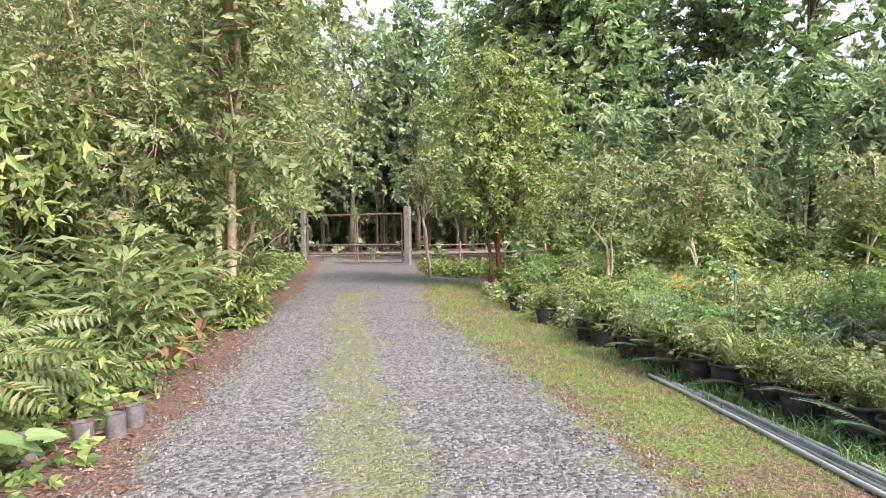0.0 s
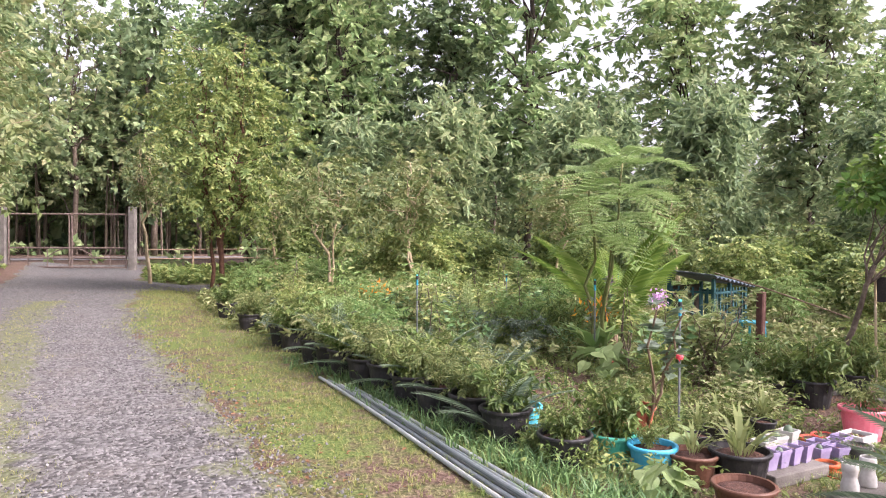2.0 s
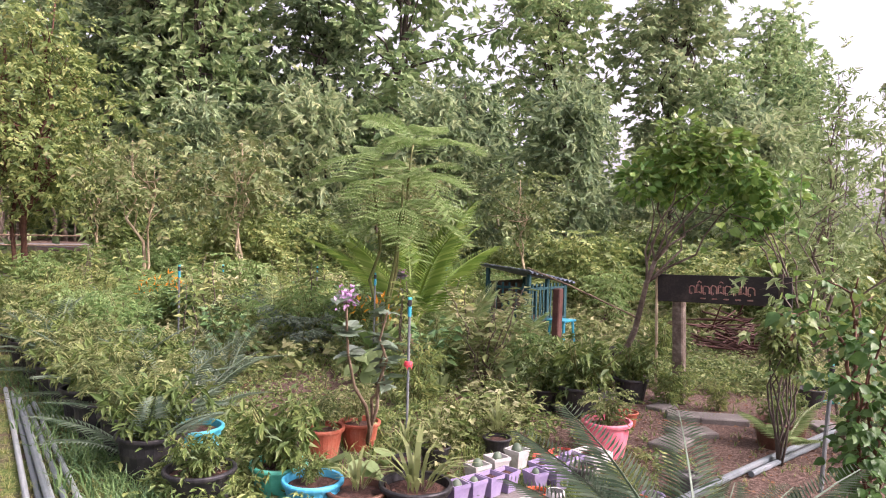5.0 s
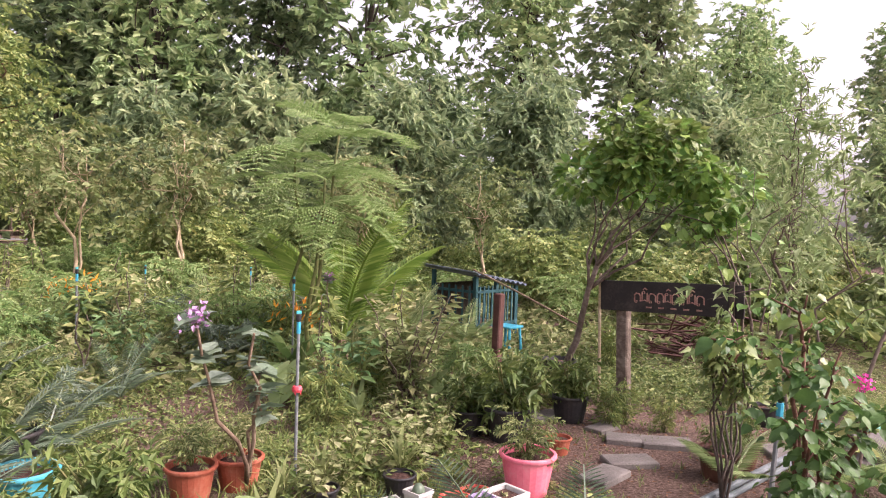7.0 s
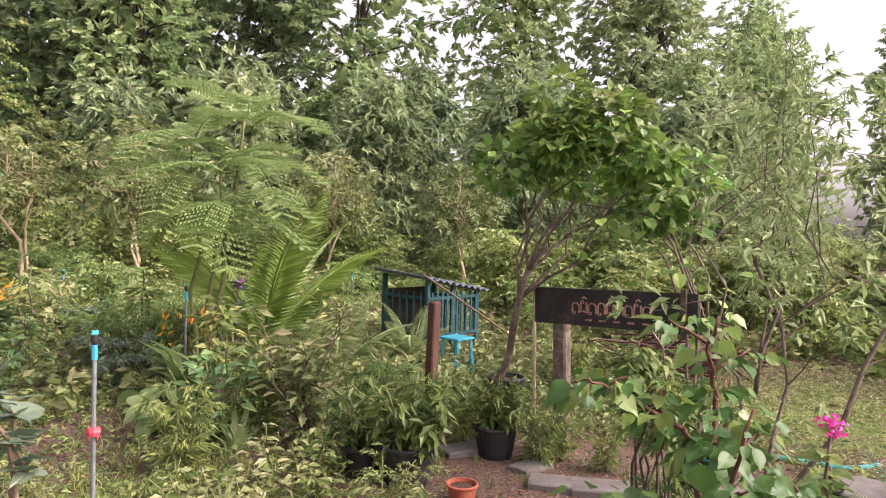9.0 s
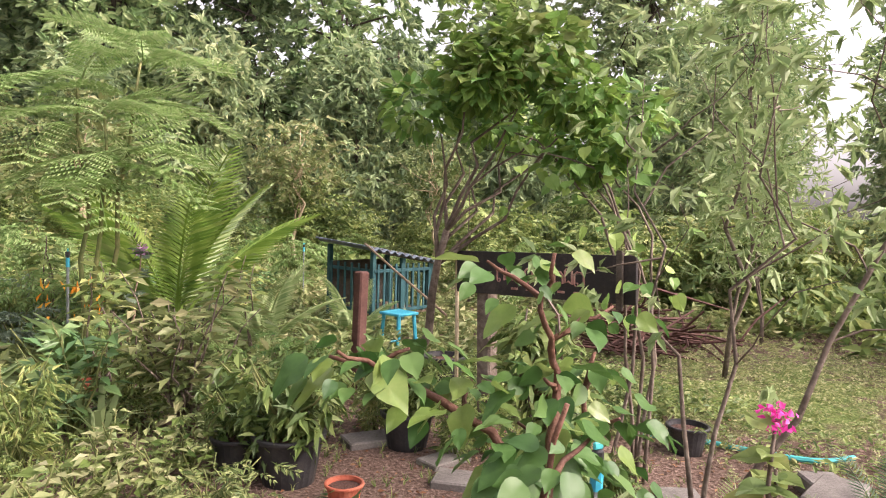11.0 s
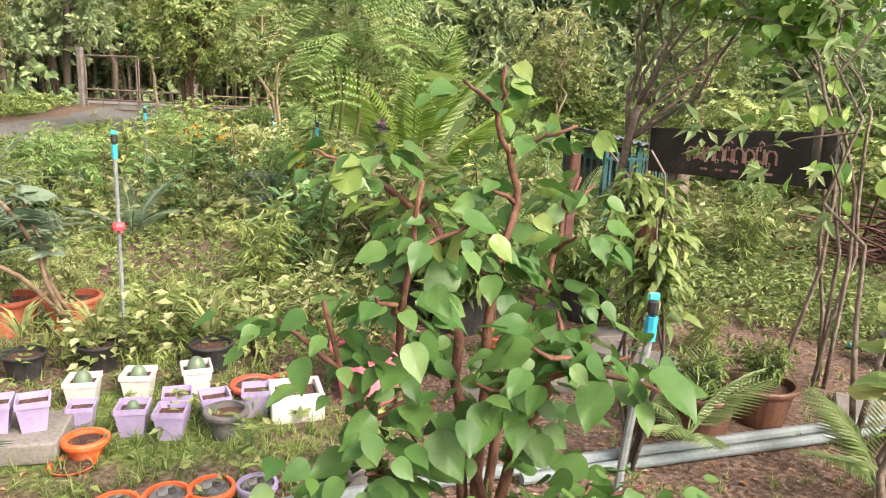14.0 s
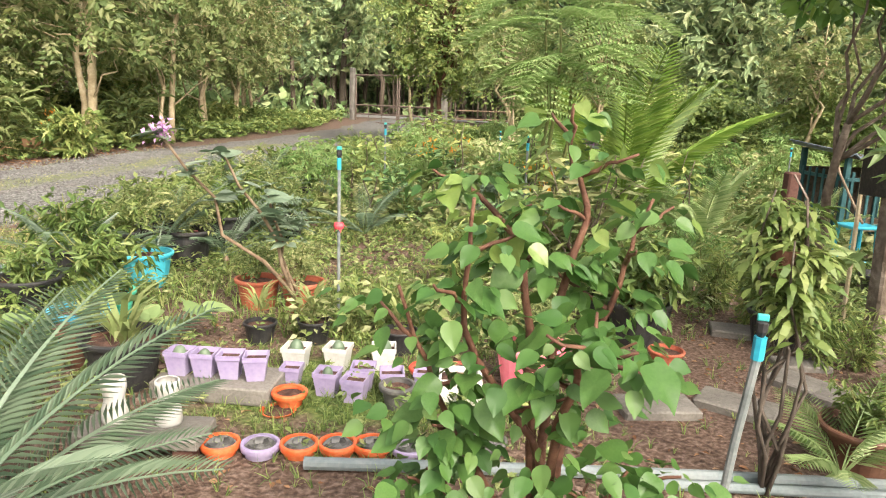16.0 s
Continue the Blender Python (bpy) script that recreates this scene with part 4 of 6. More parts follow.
    spots = [(-2.9, 9.2, 1.41, 0), (-3.6, 10.0, 1.47, 50), (-4.4, 8.6, 1.54, 100), (-2.6, 10.6, 1.28, 150), (-5.2, 10.2, 1.54, 200), (-3.5, 8.0, 1.28, 250), (-4.8, 7.4, 1.41, 20), (-3.0, 13.8, 1.28, 80), (-6.2, 9.6, 1.54, 130), (-2.35, 8.0, 1.2, 15), (-2.6, 9.7, 1.3, 75)]
    place(h, spots, "ginger clumps")
    dr = make_tuft(76, 14, .45, .22, M_DRY, "withered brown clump of dead leaves on the bank", bend=.6, up=(.3, 1.3), r=.06)
    place(dr, [(-2.15, 8.4, 1, 0), (-2.5, 10.2, .9, 60), (-3.0, 11.4, .9, 120)], "withered clumps")
    ta = make_shrub(77, .42, .16, 5, 3, t_heart(.3), .24, M_PALE, M_STEM, "broad heart-leaved taro at the driveway's edge", name="taro", category="plant", low=.8, hang=.5)
    place(ta, [(-1.72, 5.0, 1, 0), (-2.5, 5.3, .9, 50), (-3.3, 8.6, 1.2, 90), (4.55, 4.95, .7, 0), (3.98, 4.35, .6, 30), (6.9, 6.9, .9, 0), (5.6, 7.6, 1.0, 60)], "taro plants")
    i = make_shrub(72, .75, .35, 9, 16, SPRAY, .24, M_MID, M_STEM, "leafy shrub on the bank beside the driveway")
    place(i, spread_spots(73, 26, (-6.5, -2.2, 5.4, 12), (.7, 1.2)) + spread_spots(74, 22, (-9, -3.6, 12, 24), (.9, 1.5), lambda x, y: x > float(drive_l(y)) - .5), "bank shrubs")
    j = make_shrub(75, .8, .35, 5, 7, t_frond(9, .34, .34, .3, .1, .35, .3), .5, M_YGREEN, M_STEM, "sapling with long paired-leaflet fronds beside the driveway")
    place(j, [(-2.35, 5.9, 1.0, 0), (-2.9, 6.7, 1.05, 70), (-3.3, 5.6, 1.1, 140), (-2.2, 7.3, .8, 210), (-3.9, 6.6, 1.0, 20)], "fronded saplings")


build_shrubs()


# ---------------------------------------------------------------- gate, fence and far post
def build_gate():
    A, B = np.array([-5.65, 31.4]), np.array([-1.1, 30.0])
    ang = math.degrees(math.atan2(B[1] - A[1], B[0] - A[0]))
    L = float(np.linalg.norm(B - A))
    gate = thing("gate", "closed rusty iron double gate with a high top rail between posts", "gate", pose(A[0], A[1], .06, 0, 0, ang))
    for i, x in enumerate((.06, L / 2 - .05, L / 2 + .05, L - .3)):
        part("upright", tube([(x, 0, .02), (x, 0, 2.1)], [.035, .035], 6), M_METAL, gate)
    for z in (.06, .42, .8, 2.08):
        part("rail", tube([(.06, 0, z), (L - .3, 0, z)], [.038, .038], 6), M_METAL, gate)
    for k in range(2):
        x0 = .06 + k * (L / 2 - .02)
        for q in (.33, .66):
            x = x0 + q * (L / 2 - .2)
            part("baluster", tube([(x, 0, .06), (x, 0, .8)], [.02, .02], 5), M_METAL, gate)
        s = np.linspace(0, 1, 9)
        part("arch", tube(np.stack([L / 2 + (-1 if k == 0 else 1) * s * .9, 0 * s, .8 - .36 * s ** 2], -1), np.full(9, .022), 5), M_METAL, gate)
    solid("gate_post", bar(.26, .26, 2.45, .03), M_CONCRETE, "thick grey concrete gate post", "post", m=pose(B[0] - .05, B[1], -.02, 0, 0, ang))
    solid("gate_post", bar(.2, .2, 2.35, .02), M_CONCRETE, "grey concrete gate post half hidden by leaves", "post", m=pose(A[0] - .12, A[1], .1, 0, 0, ang))
    # slim trunks standing past the lane
    rng = rng_of(61)
    g = Geo()
    for i in range(80):
        x, y, h = rng.uniform(-22, 10), rng.uniform(51.5, 60), rng.uniform(5, 8)
        g.add(tube([(x, y, -.1), (x + rng.normal(0, .08), y, h * .5), (x + rng.normal(0, .2), y, h)], [.085, .07, .05], 6, False))
    solid("trunks", g.get(), M_BARK, "close rows of slim brown trunks beyond the lane", "trunks", kind="stuff")
    # low rail fence to the garden side
    fence = thing("fence", "low weathered rail fence along the lane", "fence")
    for i in range(9):
        x = 1.0 + i * 2.4
        part("post", tube([(x, 30.0, -.1), (x + .02, 30.0, .95)], [.05, .04], 6), M_WOOD, fence)
    for z in (.45, .8):
        part("rail", tube([(-.6, 30, z), (6, 30.05, z + .03), (13, 30, z - .02), (20.4, 30, z)], np.full(4, .028), 5), M_WOOD, fence)


build_gate()


# ---------------------------------------------------------------- animal cage, sign, arch
def build_cage():
    c = thing("animal_cage", "low slatted cage with teal bars under a corrugated lean-to roof", "cage", pose(8.62, 9.55, float(land(9, 9.8)), 0, 0, 19))
    n = 61
    x = np.linspace(-.1, 1.02, n)
    zt = 1.0 - .17 * (x + .1) + .016 * np.sin(x * 56)
    V, F = [], []
    for y in (-.1, .86):
        for dz in (0, -.012):
            V.append(np.stack([x, np.full(n, y), zt + dz + (.06 if y > 0 else 0)], -1))
    V = np.concatenate(V)
    i = np.arange(n - 1)
    for a, b in ((0, 2), (3, 1), (1, 0), (2, 3)):
        p, q = a * n + i, b * n + i
        F += [np.stack([p, p + 1, q + 1], -1), np.stack([p, q + 1, q], -1)]
    part("roof", (V, np.concatenate(F)), M_ROOF, c, "grey-blue corrugated sheet")
    for px, py in ((.03, 0), (.9, 0), (.03, .75), (.9, .75), (.46, 0)):
        part("post", bar(.05, .05, .95 - .17 * px + (.05 if py else 0), .004, (px, py, 0)), M_TEALWOOD, c)
    part("rail", bar(.98, .045, .05, .004, (.46, -.03, .87), 0, 9.6), M_BARK_DARK, c, "dark roof beam")
    for z in (.3, .74):
        part("rail", bar(.88, .03, .035, .003, (.46, -.02, z - .02)), M_TEALWOOD, c)
        part("rail", bar(.03, .75, .035, .003, (.9, .38, z - .06)), M_TEALWOOD, c)
        part("rail", bar(.03, .75, .035, .003, (.02, .38, z - .02)), M_TEALWOOD, c)
    for k in range(10):
        part("slat", bar(.03, .014, .54, .002, (.08 + k * .086, -.03, .27)), M_TEALWOOD, c)
    for k in range(6):
        part("slat", bar(.014, .03, .48, .002, (.92, .08 + k * .12, .23)), M_TEALWOOD, c)
        part("slat", bar(.014, .03, .54, .002, (0, .08 + k * .12, .27)), M_TEALWOOD, c)
    part("floor_board", bar(.9, .78, .03, .003, (.46, .38, .24)), M_WOOD, c)
    part("back_panel", bar(.88, .02, .5, .003, (.46, .77, .3)), M_BARK_DARK, c)
    solid("post", bar(.095, .085, .93, .012), M_REDWOOD, "stout red-brown wooden post before the cage", "post", m=pose(7.8, 7.74, float(land(7.8, 7.74)) - .02, 0, 2, 25))
    st = thing("stool", "small turquoise plastic stool standing in front of the cage", "stool", pose(8.57, 8.68, float(land(8.57, 8.68)), 0, 0, 20))
    part("seat", bar(.27, .27, .025, .006, (0, 0, .4)), M_FITTING, st)
    for a in (-1, 1):
        for b in (-1, 1):
            part("leg", tube([(a * .125, b * .125, 0), (a * .1, b * .1, .402)], [.018, .018], 6), M_FITTING, st)
    for a in (-1, 1):
        part("stretcher", tube([(-.115, a * .113, .12), (.115, a * .113, .12)], [.01, .01], 5), M_FITTING, st)
    # leaning bamboo pole from the cage roof
    solid("bamboo_pole", tube([(8.45, 9.3, .86), (8.2, 8.0, .72), (8.05, 6.75, .52)], [.011, .01, .009], 6), M_WOOD, "long thin bamboo pole leaning from the cage roof", "pole")


def build_sign():
    A, B = Vector((7.89, 6.3, .735)), Vector((8.315, 5.238, .775))
    d = B - A
    ang = math.degrees(math.atan2(d.y, d.x))
    L = d.length
    s = thing("sign", "long weathered black signboard with faded unreadable lettering", "sign", pose(*A, 0, math.degrees(-math.asin(d.z / L)), ang))
    board = part("board", bar(L, .022, .245, .003, (L / 2, 0, 0)), M_SIGN, s)
    # worn round-looped strokes in place of the unreadable characters
    rng = rng_of(77)
    arc = np.linspace(0, 2 * math.pi, 13)
    x, k = .3, 0
    while x < L - .3:
        w = (.05, .042, .056)[k % 3]
        h = .066 + .006 * (k % 2)
        pts = [(x, .085), (x, .085 + h * .8), (x + w * .3, .085 + h), (x + w * .75, .085 + h * .95), (x + w, .085 + h * .7), (x + w, .085)]
        if k % 3 == 1:
            pts = [(x, .085 + h), (x, .09), (x + w * .5, .1), (x + w, .085), (x + w, .085 + h)]
        part("letter_stroke", tube([(a, -.0125, b) for a, b in pts], [.0065] * len(pts), 5), M_LETTER, board)
        part("letter_loop", tube(np.stack([x + .012 + .01 * np.cos(arc), np.full(13, -.0125), .085 + (h if k % 3 == 1 else 0) + .012 * np.sin(arc) * .8], -1), [.004] * 13, 4, False), M_LETTER, board)
        if k % 3 == 1:
            part("letter_stroke", tube([(x + .01, -.0125, .178), (x + w * .5, -.0125, .194), (x + w, -.0125, .18)], [.005] * 3, 5), M_LETTER, board)
        x += w + .014
        k += 1
    for k in range(5):
        x = .42 + k * .1
        part("small_letter_bar", bar(.045, .004, .012, 0, (x, -.013, .035)), M_LETTER, board)
    part("batten", bar(.035, .02, .3, .003, (L * .93, -.024, -.03)), M_BARK_DARK, s, "dark wooden batten")
    for u in (.15,):
        p = A + d * u
        g = float(land(p.x, p.y))
        part("post", bar(.1, .09, .95, .012, (u * L, .065, g - A.z)), M_BARK, s, "grey weathered post")
        part("stake", tube([(-.03, .02, g - A.z), (-.02, .02, .3)], [.013, .012], 6), M_BARK_PALE, s, "thin bamboo stake")
    for u in (.06, .94):
        p = u * L
        part("wire", tube([(p, 0, .24), (p + .02, .0, .5), (p, .02, .75)], [.003] * 3, 4), M_METAL, s)
    return s


def build_arch():
    rng = rng_of(81)
    ob = thing("climber_arch", "arching climber with crooked brown stems and a dense leafy crown", "shrub")
    g = Geo()
    foot = np.array([7.72, 6.72, float(land(7.72, 6.72))])
    P, D = [], []
    ends = []
    main = wobble(rng, foot, foot + (.04, -.5, 1.27), 7, .025)
    g.add(tube(main, np.linspace(.036, .02, 7), 7))
    for i in range(9):
        a = main[5 + i % 2]
        e = np.array([8.0 + rng.uniform(-.35, .45), 5.9 + rng.uniform(-.5, .5), rng.uniform(1.55, 2.0)])
        p = wobble(rng, a, e, 6, .06)
        part("branch", tube(p, np.linspace(.013, .005, 6), 5), M_BARK, ob, smooth=True)
        ends.append(e)
    for i in range(5):
        f2 = np.array([8.42 + rng.uniform(-.16, .12), 5.3 + rng.uniform(-.16, .16), -.2])
        s = np.linspace(0, 1, 10)[:, None]
        c1 = np.array([8.5 + rng.uniform(-.2, .2), 5.1 + rng.uniform(-.2, .2), 1.45])
        e = np.array([8.15 + rng.uniform(-.2, .2), 5.8 + rng.uniform(-.3, .3), rng.uniform(1.35, 1.7)])
        p = (1 - s) ** 2 * f2 + 2 * s * (1 - s) * c1 + s ** 2 * e
        part("stem", tube(p + rng.normal(0, .018, p.shape) * (s > .05), np.linspace(.011, .004, 10), 5), M_BARK, ob, smooth=True)
        ends += [p[4], p[6], p[7], p[8]]
    part("trunk", g.get(), M_BARK, ob, smooth=True)
    lumps = [e + rng.normal(0, .06, 3) + (0, 0, .12) for e in ends[:9]] + [np.array([7.8, 5.9, 1.9]), np.array([8.0, 6.15, 2.05]), np.array([8.2, 5.6, 1.85]), np.array([7.85, 6.05, 2.25]), np.array([8.3, 5.35, 1.72]), np.array([8.05, 5.75, 2.1]), np.array([8.25, 5.55, 1.55])]
    for k, c in enumerate(lumps):
        n = int(rng.uniform(120, 190))
        rad = rng.uniform(.16, .27)
        Q = unit(rng.normal(0, 1, (n, 3))) * (rng.uniform(.35, 1.0, n) ** .5)[:, None] * (rad, rad, rad * .75)
        P.append(c + Q)
        D.append(unit(Q) + rng.normal(0, .45, (n, 3)) - (0, 0, .3))
    for e in ends[9:]:
        n = int(rng.uniform(4, 11))
        Q = rng.normal(0, 1, (n, 3)) * (.14, .14, .12)
        P.append(e + Q)
        D.append(unit(Q) + rng.normal(0, .45, (n, 3)) - (0, 0, .3))
    C, D = np.concatenate(P), np.concatenate(D)
    n = len(C)
    # Split by height alone: leaves above roughly 1.95 m get the yellower green.
    young = C[:, 2] + rng.normal(0, .15, n) > 1.95
    for name, keep, mat in (("crown", ~young, M_ARCH), ("young_shoot", young, M_BUSH_PALE)):
        m = int(keep.sum())
        part(name, scatter(t_heart(), C[keep], D[keep], rng.normal(0, .4, (m, 3)) + unit(D[keep]) * .5 + (0, 0, .8), rng.uniform(.05, .095, m)), mat, ob)


build_cage()
build_sign()
build_arch()


def build_right_tree():
    a = make_tree(29, 2.5, .017, (1.0, 2.7), .8, 16, 10, SPRAY, .13, M_PALE, M_BARK, "thin vase-shaped tree with bare brown stems and sparse pale leaves", stems=3, spread=.45, low=.8, lean=.16, fork=.45)
    place(a, [(8.25, 4.72, 1, 0)])
    b = make_shrub(91, 1.32, .11, 8, 120, t_long(.28, .3), .075, M_HERB, M_BARK_DARK, "upright shrub of thin dark stems with narrow drooping leaves", hang=.45, low=.66)
    place(b, [(7.24, 4.5, 1, 0)])
    hp = thing("hanging_pot", "small brown pot hung among the shrub's stems", "pot", pose(7.2, 4.45, .64))
    part("body", lathe([(0, 0), (.036, 0), (.05, .09), (.046, .09), (.036, .02), (0, .02)], 16), M_BROWNPOT, hp)
    part("hook", tube([(.06, 0, .1), (.04, .0, .25), (0, .03, .32)], [.004] * 3, 5), M_METAL, hp)


build_right_tree()


# ---------------------------------------------------------------- the big heart-leaved bush
def build_bush():
    rng = rng_of(93)
    x0, y0 = 6.57, 3.55
    ob = thing("bush", "leafy bush with reddish-brown stems and large glossy heart-shaped leaves", "shrub", pose(*on(x0, y0)))
    meshes = [mesh_of("leaf", t_ovate(d, w), M_BUSH, True) for d, w in ((.1, .02), (.22, .03), (.36, .035))]
    light = [mesh_of("leaf", t_ovate(d, .03), M_BUSH_PALE, True) for d in (.12, .25)]
    # each main stem: its way up from the foot, then its side twigs
    ways = (((0, 0, 0), (.02, -.03, .5), (-.16, -.12, .82), (-.13, -.18, 1.1)),
            ((0, .02, 0), (.01, .03, .6), (.02, .06, .88), (.07, .1, 1.06), (.02, .09, 1.16), (.02, .06, 1.28)),
            ((.02, 0, 0), (.03, -.06, .52), (.08, -.15, .76), (.1, -.19, .83), (.24, -.24, .8)),
            ((-.01, .02, 0), (-.02, .04, .6), (-.07, .05, .98), (-.22, .2, 1.07), (-.31, .25, 1.09)),
            ((.02, .02, 0), (.05, .1, .55), (.14, .13, .9), (.2, .16, 1.08)),
            ((-.02, 0, 0), (-.08, -.04, .4), (-.2, -.1, .62), (-.27, -.2, .92)),
            ((0, -.02, 0), (-.1, -.1, .3), (-.22, -.13, .5)),
            ((.02, -.02, 0), (.1, -.05, .35), (.2, -.08, .55)))
    tips, wts = [], []
    for a, way in enumerate(ways):
        k = len(way)
        q = np.linspace(0, k - 1, 4 * k)
        path = np.stack([np.interp(q, np.arange(k), [p[c] for p in way]) for c in range(3)], -1)
        path[1:-1] = (path[:-2] + 2 * path[1:-1] + path[2:]) / 4
        path[1:-1] += rng.normal(0, .004, path[1:-1].shape)
        stem = part("stem", tube(path, np.linspace(.0135, .0035, len(path)), 7), M_BARK_RED, ob, smooth=True)
        tips.append(path)
        wts.append(1.0)
        for b in range(4):
            i = int(len(path) * (.45 + .13 * b))
            an = a * 1.7 + b * 2.2
            e = path[i] + np.array([math.cos(an), math.sin(an) * .8, .45]) * rng.uniform(.08, .15)
            tw = wobble(rng, path[i], e, 5, .06)
            part("twig", tube(tw, np.linspace(.006, .003, 5), 5), M_BARK_RED, stem, smooth=True)
            tips.append(tw)
            wts.append(.8)
    wts = np.array(wts) / sum(wts)

    def spot(lo):
        p = tips[rng.choice(len(tips), p=wts)]
        q = (lo + (1 - lo) * rng.rand() ** .7) * (len(p) - 1.001)
        return p[int(q)] + (p[int(q) + 1] - p[int(q)]) * (q % 1)

    for n in range(270):
        b = spot(.42)
        an = rng.uniform(0, 6.28)
        out = np.array([math.cos(an), math.sin(an), rng.uniform(-.3, .4)])
        base = b + out * rng.uniform(.03, .085)
        d = unit(out + np.array([0, 0, -rng.uniform(.1, 1.0)]))
        z = np.array([0, -.25, 1.0]) + rng.normal(0, .4, 3)
        z = unit(z - z.dot(d) * d)
        y = np.cross(z, d)
        sz = .046 + .052 * rng.rand() ** 1.6
        # Leaves high on the stems mostly take the paler green, the rest the darker.
        me = light[n % 2] if (b[2] > .98 and rng.rand() < .75 or rng.rand() < .06) else meshes[n % 3]
        lf = new("leaf", me)
        lf.parent = ob
        lf.matrix_basis = Matrix(((d[0] * sz, y[0] * sz, z[0] * sz, base[0]), (d[1] * sz, y[1] * sz, z[1] * sz, base[1]), (d[2] * sz, y[2] * sz, z[2] * sz, base[2]), (0, 0, 0, 1)))
    P, D = [], []
    for i in range(760):
        an = rng.uniform(0, 6.28)
        o = np.array([math.cos(an), math.sin(an), rng.uniform(-.4, .3)])
        b = spot(.2)
        P.append(b * ((1.0, 1.0, 1.0) if i % 3 else (1.0, 1.0, .75)) + o * rng.uniform(.02, .11))
        D.append(o + (0, 0, -rng.uniform(.1, .9)))
    tagged(part("small_leaves", scatter(t_ovate(), np.array(P), np.array(D), rng.normal(0, .4, (len(P), 3)) + (0, -.2, 1), rng.uniform(.028, .06, len(P))), M_BUSH, ob, smooth=True), kind="stuff")


build_bush()


# ---------------------------------------------------------------- pots
def make_pot(r, h, mat, label, name="plant_pot", base=.74, rim=.012, fill=.85, n=24, soil=M_SOIL, group="", lip=True, ribs=0):
    p = thing(name, label, "pot", group=group)
    rb = r * base
    w = .006
    body = [(0, 0), (rb * .96, 0), (rb, .006)]
    for i in range(1, 7):
        q = i / 6
        body.append((rb + (r - rb) * q + (.003 * math.sin(q * ribs) if ribs else 0), h * q))
    body += [(r - w, h), (rb + (r - rb) * fill - w, h * fill)]
    shell = part("body", lathe(body, n), mat, p, smooth=False)
    if lip:
        part("rim", lathe([(r - w, h - .022), (r + rim * .6, h - .022), (r + rim, h - .012), (r + rim, h - .002), (r + rim * .6, h + .003), (r - w, h + .003)], n), mat, shell)
    rs = rb + (r - rb) * fill - w
    rng = rng_of(int(r * 1000) + n)
    rings = [(0.0, fill * h + .01)] + [(rs * q, fill * h + rng.uniform(-.006, .012)) for q in (.25, .5, .75)] + [(rs, fill * h - .004)]
    part("soil", lathe(rings[::-1], n), soil, p, "red-brown soil", smooth=True)
    return p


def make_square_pot(w, h, mat, label, name="square_pot", group="", fill=.8):
    p = thing(name, label, "pot", group=group)
    k = .72
    t = .004
    def ring(s, z):
        return [(-s, -s, z), (s, -s, z), (s, s, z), (-s, s, z)]
    a = w / 2
    rows = [ring(a * k, 0), ring(a * .97, h - .02), ring(a * 1.04, h - .02), ring(a * 1.04, h), ring(a - t, h), ring(a * (k + (1 - k) * fill) - t, h * fill)]
    v = np.array([x for r in rows for x in r])
    f = [(0, 2, 1), (0, 3, 2)]
    for i in range(len(rows) - 1):
        for j in range(4):
            q, q2 = i * 4 + j, i * 4 + (j + 1) % 4
            f += [(q, q2, q2 + 4), (q, q2 + 4, q + 4)]
    part("body", (v, np.array(f)), mat, p)
    s = a * (k + (1 - k) * fill) - t
    part("soil", bar(2 * s, 2 * s, .012, .004, (0, 0, h * fill - .01)), M_SOIL, p)
    return p


def set_pots(proto, spots, group=""):
    return place(proto, [(x, y, s, a) for x, y, s, a in spots], group)


BLACK_ROW = [(1.92, 13.4, .95, 0), (2.2, 11.75, .95, 40), (2.52, 10.05, 1.0, 80), (2.62, 9.6, 1.1, 10), (2.74, 8.75, 1.0, 20), (2.84, 8.35, .95, 70), (2.93, 7.95, 1.05, 0), (3.02, 7.5, 1.0, 30), (3.14, 7.05, 1.1, 120), (3.22, 6.62, 1.0, 60), (3.3, 6.2, 1.0, 200), (3.45, 5.8, 1.05, 15), (3.52, 5.4, 1.0, 90), (3.3, 8.1, 1.0, 0), (3.4, 7.4, 1.0, 50), (3.62, 6.9, 1.1, 10), (3.68, 6.3, 1.0, 70), (3.2, 8.9, 1.0, 80), (2.95, 9.5, 1.0, 0), (3.75, 7.6, 1.0, 33), (3.3, 7.2, 1.0, 0)]


